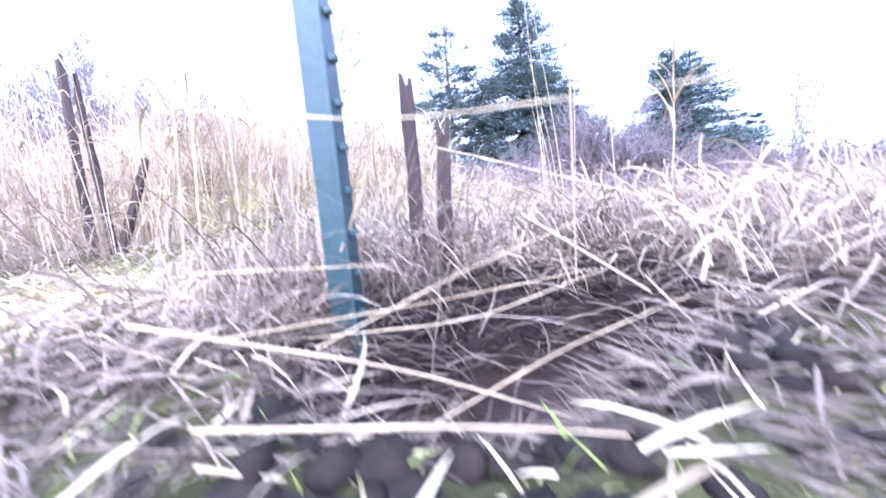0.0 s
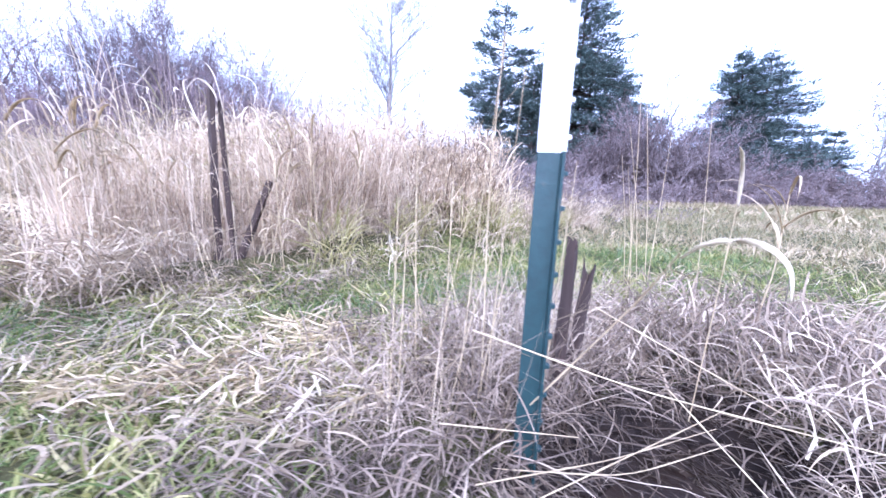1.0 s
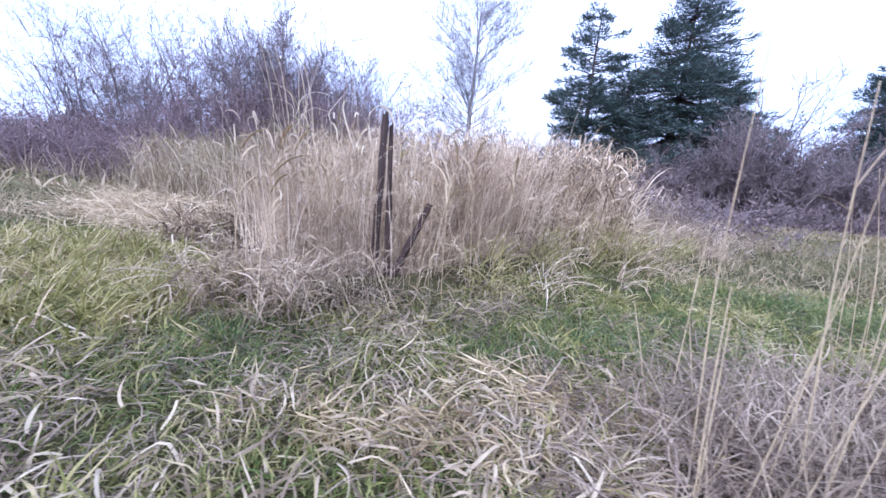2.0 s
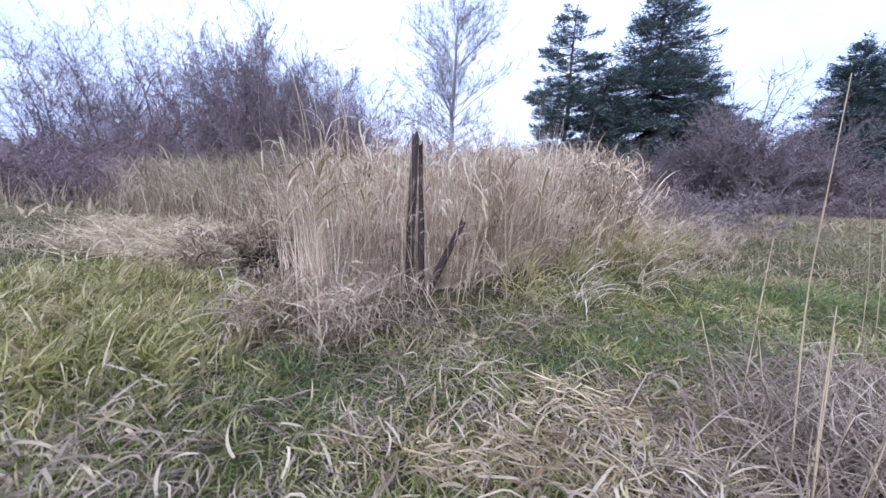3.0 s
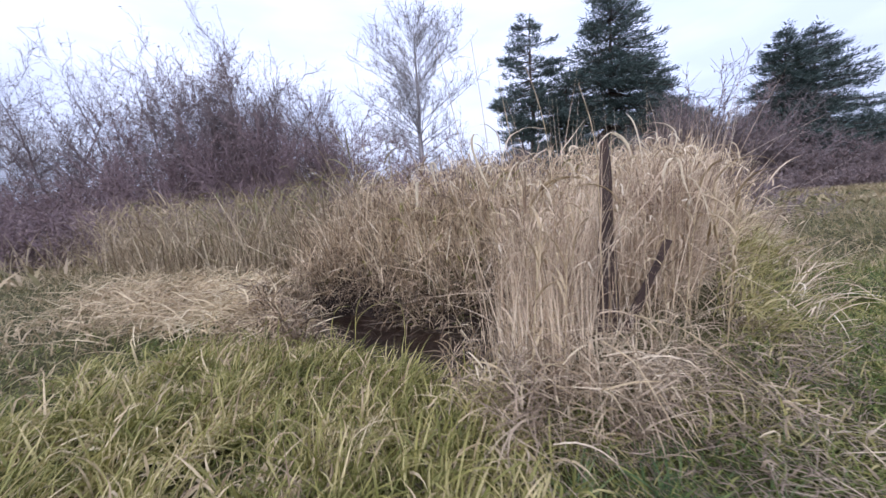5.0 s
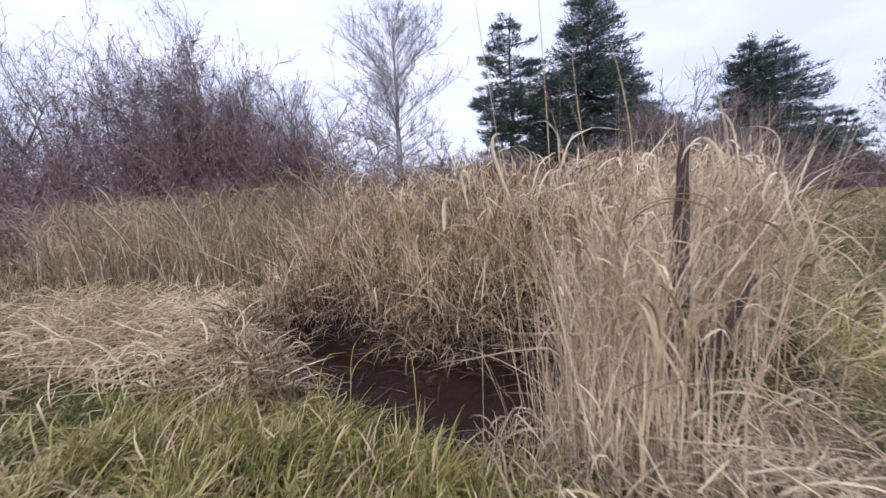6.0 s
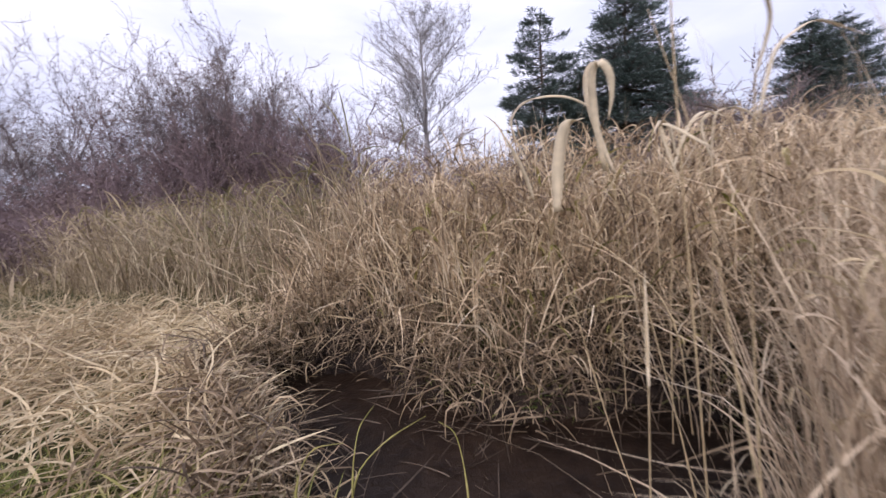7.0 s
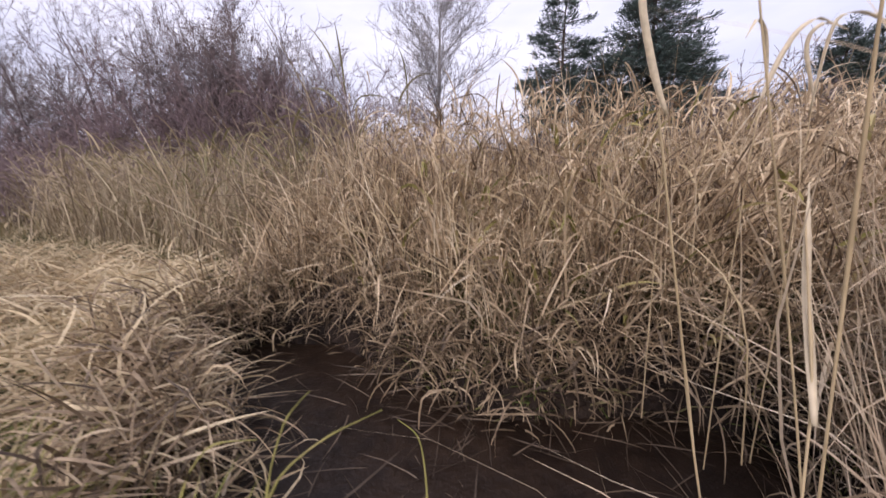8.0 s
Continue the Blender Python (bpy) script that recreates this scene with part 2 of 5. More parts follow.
def tubes(paths, radii, sides=3):
    """Vertices and faces of many thin tubes; paths (n, k, 3), radii (n, k)."""
    n, k, _ = paths.shape
    d = np.gradient(paths, axis=1)
    d /= np.linalg.norm(d, axis=2, keepdims=True) + 1e-9
    ref = np.where(np.abs(d[..., 2:3]) > 0.9, np.array([1.0, 0, 0]), np.array([0, 0, 1.0]))
    u = np.cross(d, ref)
    u /= np.linalg.norm(u, axis=2, keepdims=True) + 1e-9
    w = np.cross(d, u)
    a = np.arange(sides) * 2 * math.pi / sides
    ring = u[:, :, None, :] * np.cos(a)[None, None, :, None] + w[:, :, None, :] * np.sin(a)[None, None, :, None]
    v = (paths[:, :, None, :] + ring * radii[:, :, None, None]).reshape(-1, 3)
    i = (np.arange(n) * k * sides)[:, None, None] + (np.arange(k - 1) * sides)[None, :, None] + np.arange(sides)[None, None, :]
    j = (np.arange(n) * k * sides)[:, None, None] + (np.arange(k - 1) * sides)[None, :, None] + ((np.arange(sides) + 1) % sides)[None, None, :]
    f = np.stack([i, j, j + sides, i + sides], -1).reshape(-1, 4)
    return v, f


def join(chunks):
    vs, fs, o = [], [], 0
    for v, f in chunks:
        vs.append(v)
        fs.append(f + o)
        o += len(v)
    return np.concatenate(vs), np.concatenate(fs)


# ---- plan of the ground ----
POOL_A = [(-2.72, 2.28), (-2.42, 2.0), (-2.08, 1.72), (-1.78, 1.41)]
POOL_B = [(-2.3, 1.75), (-1.8, 1.66), (-1.35, 1.72)]
SCRAPE = [(0.14, -0.08), (0.26, 0.0), (0.36, 0.03)]
BANK = [(-2.45, 2.85), (-1.8, 2.65), (-1.2, 2.45), (-0.5, 2.6), (0.05, 2.85)]
HEDGE = [(-1.52, 1.05), (-1.2, 1.15), (-0.85, 1.35), (-0.6, 1.6)]
LOWHEDGE = [(-0.62, 1.5), (-0.1, 2.05), (0.5, 2.7), (1.2, 3.55), (2.9, 5.25)]
# plan of the camera's own path; taller grass is kept clear of it
CAMERA_WAY = [(0.04, -0.40), (-0.2, -0.52), (-0.4, -0.50), (-0.65, -0.45), (-1.05, -0.48), (-1.3, -0.48), (-1.57, -0.34), (-1.95, 0.08), (-2.0, 0.5), (-2.02, 0.8), (-2.0, 1.0)]


def dist_line(x, y, line):
    """Distance to a polyline, and how far along it (0 to 1)."""
    best = np.full(np.shape(x), 1e9)
    for (ax, ay), (bx, by) in zip(line[:-1], line[1:]):
        L2 = (bx - ax) ** 2 + (by - ay) ** 2
        u = np.clip(((x - ax) * (bx - ax) + (y - ay) * (by - ay)) / L2, 0, 1)
        best = np.minimum(best, np.hypot(x - ax - u * (bx - ax), y - ay - u * (by - ay)))
    return best


def pool_d(x, y):
    return np.minimum(dist_line(x, y, POOL_A), dist_line(x, y, POOL_B))


def bumps(x, y):
    return (np.sin(x * 3.1 + 1.3 * np.sin(y * 2.3)) * np.cos(y * 2.7 + np.sin(x * 1.9)) * 0.5 + np.sin(x * 8.3 + y * 5.1) * np.sin(y * 7.7 - x * 3.3) * 0.25)


def ground_z(x, y):
    near = np.exp(-((np.hypot(x + 1, y - 1) / 14.0) ** 2))
    z = 0.025 * bumps(x, y) * near
    z = z + 0.04 * np.clip((np.hypot(x, y) - 6) / 14, 0, 1)
    dd = pool_d(x, y)
    z = z - 0.32 * np.exp(-((dd / 0.37) ** 4))
    ds = dist_line(x, y, SCRAPE)
    z = z - 0.16 * np.exp(-((ds / 0.14) ** 4))
    db = dist_line(x, y, BANK)
    z = z + 0.30 * np.exp(-((db / 0.45) ** 2)) * (1 - np.exp(-((dd / 0.3) ** 4)))
    dh = dist_line(x, y, HEDGE)
    dl = dist_line(x, y, LOWHEDGE)
    return z + 0.06 * np.exp(-((dh / 0.35) ** 2)) + 0.1 * np.exp(-((dl / 0.34) ** 2)) * (1 - np.exp(-((dd / 0.5) ** 4)))


def graded(a, b, step, far, growth=1.16):
    c = list(np.arange(a, b + step / 2, step))
    lo, hi, st = [], [], step
    x0, x1 = a, b
    while x1 < far:
        st *= growth
        x1 += st
        x0 -= st
        hi.append(x1)
        lo.append(x0)
    return np.array(lo[::-1] + c + hi)


gx, gy = graded(-5, 3.5, 0.045, 600), graded(-1.5, 6, 0.045, 600)
GX, GY = np.meshgrid(gx, gy)
gv = np.stack([GX, GY, ground_z(GX, GY)], -1).reshape(-1, 3)
gi = (np.arange(len(gy) - 1) * len(gx))[:, None] + np.arange(len(gx) - 1)[None, :]
gf = np.stack([gi, gi + 1, gi + 1 + len(gx), gi + len(gx)], -1).reshape(-1, 4)
gob = link_mesh("ground", gv, gf, M_ground, smooth=True)
gob.data.materials.append(M_mud)
cx, cy = gv[gf].mean(1)[:, 0], gv[gf].mean(1)[:, 1]
muddy = (pool_d(cx, cy) < 0.46 + 0.05 * bumps(cx * 2, cy * 2)) | (dist_line(cx, cy, SCRAPE) < 0.19 + 0.05 * bumps(cx * 2, cy * 2))
gob.data.polygons.foreach_set("material_index", muddy.astype(np.int32))
tagged(gob, "dark damp mossy soil under tangled winter grass", "ground", kind="structure")


def water_sheet(name, line, half, z, label):
    bm = bmesh.new()
    left, right = [], []
    for k, (x, y) in enumerate(line):
        ax, ay = line[max(k - 1, 0)]
        bx, by = line[min(k + 1, len(line) - 1)]
        d = Vector((bx - ax, by - ay)).normalized()
        left.append(bm.verts.new((x - d.y * half, y + d.x * half, z)))
        right.append(bm.verts.new((x + d.y * half, y - d.x * half, z)))
    for k in range(len(line) - 1):
        bm.faces.new((right[k], right[k + 1], left[k + 1], left[k]))
    return tagged(part(name, bm, M_peat), label, "water", kind="structure")


water_sheet("water_ditch", [(-3.15, 1.75), (-2.0, 1.75), (-0.95, 1.75)], 0.75, -0.17, "still dark peaty water in a narrow ditch")
water_sheet("water_puddle", [(0.1, -0.11), (0.26, -0.01), (0.38, 0.02)], 0.085, -0.12, "small dark puddle in a muddy scrape")


# ---- grasses ----
def scatter(rng, n, x0, x1, y0, y1, keep=None):
    x, y = rng.uniform(x0, x1, n), rng.uniform(y0, y1, n)
    if keep is not None:
        k = rng.uniform(0, 1, n) < keep(x, y)
        x, y = x[k], y[k]
    return x, y


def grass(name, label, seed, xy, material, length, width, lean, curl, seg=4, az=None, spread=math.pi, lift=(0.0, 0.0), category="grass", wobble=0.15, twist=0.6, tip=0.04, size=1.0, kink=0.0):
    rng = np.random.default_rng(seed + 7000)
    x, y = xy
    n = len(x)
    z = ground_z(x, y) - 0.01 + (rng.uniform(0, 1, n) * lift(x, y) if callable(lift) else rng.uniform(lift[0], lift[1], n))
    azs = rng.uniform(-math.pi, math.pi, n) if az is None else (az(x, y) if callable(az) else az) + rng.normal(0, spread, n)
    v, f = ribbons(np.stack([x, y, z], -1), rng.uniform(*length, n) * size, rng.uniform(*width, n), azs, rng.uniform(*lean, n), rng.uniform(*curl, n), seg, wobble, twist=twist, tip=tip, rng=rng, kink=kink)
    return tagged(link_mesh(name, v, f, material), label, category, kind="stuff")


def off_ditch(x, y, r=0.3):
    return (pool_d(x, y) > r) & (dist_line(x, y, SCRAPE) > 0.19)


R = np.random.default_rng


def tufts(seed, n, per, area, keep, radius=(0.02, 0.07)):
    """Blades in tufts: their places, the way each one leans outwards, and a size for each tuft."""
    rng = R(seed)
    cx, cy = scatter(rng, n, *area, keep)
    k = rng.integers(int(per * 0.4), int(per * 1.4), len(cx))
    phi, r = rng.uniform(-math.pi, math.pi, k.sum()), np.sqrt(rng.uniform(0, 1, k.sum()))
    rad = np.repeat(rng.uniform(*radius, len(cx)), k)
    size = np.repeat(rng.uniform(0.6, 1.3, len(cx)), k)
    x, y = np.repeat(cx, k) + np.cos(phi) * r * rad, np.repeat(cy, k) + np.sin(phi) * r * rad
    ok = off_ditch(x, y, 0.2)
    return (x[ok], y[ok]), phi[ok], size[ok]


def open_ground(x, y):
    return 1.0 * off_ditch(x, y, 0.27) * (dist_line(x, y, HEDGE) > 0.28) * (dist_line(x, y, BANK) > 0.45) * (dist_line(x, y, CAMERA_WAY[:3]) > 0.12) * (np.hypot((x - 0.35) / 0.7, (y + 0.05) / 0.45) > 1) * (np.hypot(x - 0.02, y + 0.36) > 0.3)


def green_w(x, y):
    """Patches of fine green turf in the meadow."""
    w = np.exp(-(np.hypot((x + 0.1) / 0.75, (y - 0.95 - 0.2 * (x + 0.1)) / 0.34) ** 4)) + np.exp(-(np.hypot((x + 1.3) / 0.36, (y - 0.42) / 0.2) ** 4)) + 0.7 * np.exp(-(np.hypot((x - 1.3) / 0.9, (y - 1.75) / 0.5) ** 4))
    return np.clip(w * (0.8 + 0.5 * bumps(x * 2.3, y * 2.3 + 1)), 0, 1)


def dead_patch(x, y):
    """Where dead grass outweighs the green: in front of the steel post and in scattered patches."""
    return open_ground(x, y) * (1 - 0.92 * green_w(x, y)) * np.clip(0.25 + 0.8 * np.exp(-((np.hypot((x + 0.5) / 0.55, (y - 0.15) / 0.32)) ** 4)) + 0.7 * bumps(x * 0.9 + 2, y * 0.9), 0.08, 1)


# short meadow grass round the camera's way
grass("meadow_grass", "fine dark green turf in patches of the meadow", 62, scatter(R(62), 42000, -1.8, 2.4, 0.1, 2.4, lambda x, y: open_ground(x, y) * green_w(x, y)), M_turf,
      (0.035, 0.1), (0.0016, 0.0032), (0.2, 1.2), (0.1, 1.3), seg=3, wobble=0.3)
xy, out, size = tufts(63, 120, 40, (-1.7, 2.2, 0.2, 2.2), lambda x, y: open_ground(x, y) * green_w(x, y), (0.01, 0.035))
grass("meadow_grass", "radiating tufts of green grass in the turf", 63, xy, M_turf, (0.07, 0.16), (0.0022, 0.0045), (0.5, 1.4), (0.0, 0.8), seg=5, az=out, spread=0.5, size=size)
grass("meadow_grass", "short dense dark green winter grass", 11, scatter(R(11), 52000, -4.2, 2.8, -0.7, 2.6, open_ground), M_green,
      (0.025, 0.075), (0.002, 0.0042), (0.2, 1.4), (0.1, 1.2), seg=3)
xy, out, size = tufts(19, 1500, 36, (-3.6, 2.4, -0.6, 2.5), open_ground, (0.02, 0.06))
grass("meadow_grass", "green and straw-tipped tufts of grass", 19, xy, M_green, (0.035, 0.095), (0.0022, 0.005), (0.3, 1.4), (0.1, 1.2), seg=4, az=out, spread=0.8, wobble=0.4, size=size, kink=0.3)
xy, out, size = tufts(20, 1100, 28, (-4.5, 3.0, -0.7, 2.6), dead_patch, (0.02, 0.06))
grass("meadow_grass", "bleached dead tufts among green grass", 20, xy, M_straw, (0.045, 0.12), (0.0028, 0.0062), (0.5, 1.5), (0.1, 1.2), seg=5, az=out, spread=1.0, wobble=0.5, size=size, kink=0.5)
grass("meadow_grass", "longer dead blades lying in the meadow grass", 15, scatter(R(15), 14000, -4.5, 3.0, -0.6, 2.6, dead_patch), M_straw_grey,
      (0.05, 0.14), (0.002, 0.005), (0.8, 1.5), (0.0, 1.0), seg=5, lift=(0.0, 0.06), wobble=0.4, kink=0.5)
grass("meadow_grass", "short dull green field grass further off", 12, scatter(R(12), 62000, -9, 12, 2.0, 10, open_ground), M_field,
      (0.07, 0.2), (0.005, 0.011), (0.1, 1.1), (0.4, 1.6), seg=2)
grass("meadow_grass", "rough tan and green field grass", 13, scatter(R(13), 45000, -30, 34, 9, 30), M_field,
      (0.1, 0.28), (0.014, 0.035), (0.05, 0.8), (0.3, 1.4), seg=2)


grass("meadow_grass", "rough meadow grass beside the camera's way", 54, scatter(R(54), 30000, -9, 12, -0.75, 2.3, lambda x, y: 1.0 * ((x < -3.7) | (x > 2.3))), M_field,
      (0.07, 0.2), (0.005, 0.011), (0.1, 1.0), (0.4, 1.7), seg=2)
grass("meadow_grass", "short meadow grass behind the camera's way", 16, scatter(R(16), 46000, -7, 7, -5, -0.62), M_green,
      (0.06, 0.18), (0.005, 0.01), (0.2, 1.2), (0.4, 1.6), seg=2)
grass("meadow_grass", "rough winter grass of the open field", 17, scatter(R(17), 26000, -30, 30, -30, 9.5, lambda x, y: 1.0 * ((np.abs(x) > 7) | (y < -4.8))), M_field,
      (0.2, 0.5), (0.03, 0.07), (0.1, 0.9), (0.3, 1.5), seg=2)


# very short grass fills the strip cleared for the camera
def camera_strip(x, y):
    return np.exp(-((dist_line(x, y, CAMERA_WAY) / 0.3) ** 4)) * off_ditch(x, y, 0.25)


grass("strip_grass", "very short green and brown grass along the camera's way", 18, scatter(R(18), 42000, -2.4, 0.4, -0.9, 1.3, camera_strip), M_green,
      (0.015, 0.045), (0.0018, 0.004), (0.3, 1.5), (0.2, 1.8), seg=3)
grass("strip_grass", "short dead grass bits low along the camera's way", 29, scatter(R(29), 9000, -2.4, 0.4, -0.9, 1.3, camera_strip), M_straw_grey,
      (0.03, 0.09), (0.0018, 0.004), (1.0, 1.6), (0.0, 0.8), seg=3, lift=(0.0, 0.02))


# denser sward where the camera's way passes close
def near_sward(x, y):
    return open_ground(x, y) * (dist_line(x, y, CAMERA_WAY) > 0.1)


grass("meadow_grass", "dense curled green and yellowed grass", 51, scatter(R(51), 60000, -2.4, 0.8, -0.35, 1.5, near_sward), M_green,
      (0.025, 0.07), (0.0022, 0.0045), (0.3, 1.5), (0.0, 1.2), seg=3, wobble=0.4, kink=0.3)
xy, out, size = tufts(52, 400, 32, (-2.4, 0.9, -0.35, 1.6), lambda x, y: near_sward(x, y) * (1 - 0.7 * green_w(x, y)), (0.03, 0.1))
grass("meadow_grass", "curled yellowed tufts of meadow grass", 52, xy, M_lush, (0.05, 0.12), (0.0036, 0.0076), (0.5, 1.5), (0.0, 1.1), seg=5, az=out, spread=0.9, wobble=0.5, size=size, kink=0.4)
grass("meadow_grass", "folded straw blades scattered on the sward", 53, scatter(R(53), 9000, -2.4, 0.8, -0.35, 1.5, lambda x, y: near_sward(x, y) * dead_patch(x, y)), M_straw_grey,
      (0.05, 0.13), (0.0035, 0.008), (0.8, 1.55), (0.0, 1.1), seg=6, wobble=0.6, lift=(0.0, 0.05), kink=0.6)


xy, out, size = tufts(64, 170, 34, (-1.2, 0.1, -0.2, 0.7), lambda x, y: near_sward(x, y) * np.exp(-(np.hypot((x + 0.6) / 0.46, (y - 0.26 - 0.2 * (x + 0.6)) / 0.22) ** 4)), (0.02, 0.08))
grass("meadow_grass", "flat warm straw blades lying in a radiating patch", 64, xy, M_ochre, (0.04, 0.11), (0.0024, 0.0055), (1.1, 1.55), (0.0, 0.7), seg=6, az=out, spread=0.9, wobble=0.4, lift=(0.01, 0.05), size=size, kink=0.4)
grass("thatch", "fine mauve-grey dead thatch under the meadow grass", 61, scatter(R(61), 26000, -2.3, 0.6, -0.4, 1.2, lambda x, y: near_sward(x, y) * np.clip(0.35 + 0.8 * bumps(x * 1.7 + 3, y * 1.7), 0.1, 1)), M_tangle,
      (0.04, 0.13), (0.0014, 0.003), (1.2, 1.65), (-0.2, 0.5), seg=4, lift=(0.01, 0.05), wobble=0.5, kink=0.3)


# lush tuft in front of the ditch
def lush_w(x, y):
    edge = np.interp(x, [-3.7, -3.0, -2.65, -2.4, -2.2, -1.95, -1.75], [1.35, 1.45, 1.46, 1.4, 1.35, 1.22, 0.9])
    return (y < edge) * off_ditch(x, y, 0.2) * np.exp(-((np.hypot((x + 2.45) / 0.9, (y - 0.8) / 0.78)) ** 4))


xy, out, size = tufts(14, 900, 46, (-3.6, -1.6, 0.0, 1.8), lush_w, (0.03, 0.08))
grass("lush_grass", "lush yellow-green grass leaning over the ditch edge", 14, xy, M_lush,
      (0.07, 0.2), (0.003, 0.0068), (0.05, 1.0), (0.3, 1.7), seg=6, az=0.55 * out + 0.35, spread=0.9, wobble=0.35, size=size, kink=0.35)
grass("lush_grass", "yellowed dying blades in the lush grass", 55, scatter(R(55), 2600, -3.6, -1.6, 0.0, 1.6, lush_w), M_straw,
      (0.1, 0.24), (0.004, 0.008), (0.1, 1.0), (0.4, 1.8), seg=6, az=0.4, spread=1.3, wobble=0.4, kink=0.6)


def near_bank_w(x, y):
    return np.exp(-(((pool_d(x, y) - 0.42) / 0.11) ** 2)) * (y < 2.3) * (x < -2.12) * (y < 1.5 - 0.95 * (x + 2.15)) * (y > 1.44)


grass("matted_grass", "straw leaning out over the ditch from its near bank", 56, scatter(R(56), 7000, -3.2, -2.0, 1.2, 2.4, near_bank_w), M_bank,
      (0.1, 0.25), (0.004, 0.0085), (0.7, 1.6), (0.0, 0.9), seg=6, az=-0.4, spread=1.5, lift=(0.0, 0.12), wobble=0.5, kink=0.4)


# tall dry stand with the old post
# segments on the camera's lines of sight to the post and the stake
SIGHT_GAPS = [[(-1.16, 1.17), (-1.11, 0.55)], [(-1.0, 1.15), (-0.99, 0.6)], [(-1.15, 1.15), (-1.36, 0.5)], [(-0.95, 1.13), (-1.15, 0.5)], [(-1.12, 1.17), (-1.55, 0.68)]]


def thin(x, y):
    """The stand is thinned along the camera's sightlines to the old post and the leaning stake."""
    return np.where(np.min([dist_line(x, y, g) for g in SIGHT_GAPS], axis=0) < 0.11, 0.05, 1.0)


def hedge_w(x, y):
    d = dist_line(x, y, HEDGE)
    return np.exp(-((d / 0.34) ** 4)) * off_ditch(x, y, 0.2) * (dist_line(x, y, CAMERA_WAY) > 0.3) * thin(x, y) * (y > 0.95 * x + 1.98) * np.clip(0.5 + (1.12 + 1.15 * (x + 1.58) - y + 0.08 * bumps(x * 3, y * 3)) / 0.16, 0, 1) * np.clip(0.5 + (x + 1.61 + 0.07 * bumps(x * 2, y * 4)) / 0.14, 0, 1)


hx, hy = scatter(R(21), 14000, -2.0, 0.2, 0.5, 2.2, hedge_w)
grass("tall_dry_grass", "tall dead straw-coloured grass stems, upright", 21, (hx, hy), M_stand, (0.35, 1.0), (0.0019, 0.0037), (0.0, 0.36), (-0.2, 0.55), seg=6, wobble=0.6, size=0.93 + 0.34 * bumps(hx * 4, hy * 4), kink=0.3)
hx, hy = scatter(R(24), 420, -2.0, 0.2, 0.5, 2.2, hedge_w)
grass("tall_dry_grass", "thin taller flowering stems above the stand", 24, (hx, hy), M_stand, (0.8, 1.12), (0.0022, 0.0038), (0.0, 0.2), (-0.05, 0.35), seg=6, wobble=0.3)
hx, hy = scatter(R(22), 21000, -2.0, 0.2, 0.5, 2.2, hedge_w)
grass("tall_dry_grass", "dead drooping straw leaves of tall grass", 22, (hx, hy), M_stand, (0.05, 0.18), (0.0022, 0.0055), (0.1, 0.7), (0.5, 2.2), seg=6, lift=(0.03, 0.62), kink=0.4)


hx, hy = scatter(R(69), 7500, -2.0, 0.2, 0.5, 2.2, lambda x, y: hedge_w(x, y) * ((y < 0.95 * x + 2.3) | (x < -1.35)))
grass("tall_dry_grass", "broken grey stems leaning across the stand's lower half", 69, (hx, hy), M_foot, (0.12, 0.4), (0.0018, 0.0045), (0.2, 1.3), (-0.2, 1.0), seg=6, az=-1.2, spread=1.5, lift=(0.0, 0.28), kink=0.7, wobble=0.5)
hx, hy = scatter(R(27), 6500, -2.0, 0.2, 0.5, 2.2, hedge_w)
grass("tall_dry_grass", "narrow bleached leaves hanging in the stand", 27, (hx, hy), M_straw, (0.05, 0.13), (0.0028, 0.006), (0.2, 0.9), (1.0, 2.2), seg=7, lift=(0.08, 0.75), kink=0.5, wobble=0.5)
hx, hy = scatter(R(30), 1000, -2.0, 0.2, 0.5, 2.2, hedge_w)
grass("tall_dry_grass", "broad bleached leaves folded over near the top of the stand", 30, (hx, hy), M_reed, (0.05, 0.12), (0.004, 0.0095), (0.1, 0.6), (0.6, 1.5), seg=9, lift=(0.3, 0.8), kink=0.9, wobble=0.4, twist=0.9)


def edge_w(x, y):
    return np.exp(-((dist_line(x, y, [(-1.57, 1.18), (-1.56, 0.98), (-1.46, 0.8)]) / 0.07) ** 2)) * (dist_line(x, y, CAMERA_WAY) > 0.3)


hx, hy = scatter(R(28), 2500, -1.9, -1.2, 0.55, 1.4, edge_w)
grass("tall_dry_grass", "dead stems leaning outward at the stand's edge", 28, (hx, hy), M_stand, (0.2, 0.72), (0.0019, 0.0038), (0.0, 0.18), (0.0, 0.4), seg=5, az=-2.5, spread=1.0, wobble=0.4)


def low_w(x, y):
    return np.exp(-((dist_line(x, y, LOWHEDGE) / 0.36) ** 4)) * off_ditch(x, y, 0.25) * np.clip(0.75 + 0.5 * bumps(x * 1.6, y * 1.6), 0.2, 1)


def low_h(x, y):
    """How high the ridge's grass is piled: highest along its crest, lower further from the stand."""
    return np.exp(-((dist_line(x, y, LOWHEDGE) / 0.4) ** 2)) * np.interp(x, [-0.6, 0.0, 0.7, 1.5, 3.2], [0.44, 0.36, 0.28, 0.22, 0.14])


def flank_w(x, y):
    """The near slope of the ridge."""
    return low_w(x, y) * np.clip(0.4 + (1.05 * (x + 0.1) + 2.05 - y) / 0.3, 0.05, 1) * np.clip((1.9 - x) / 0.8, 0.15, 1)


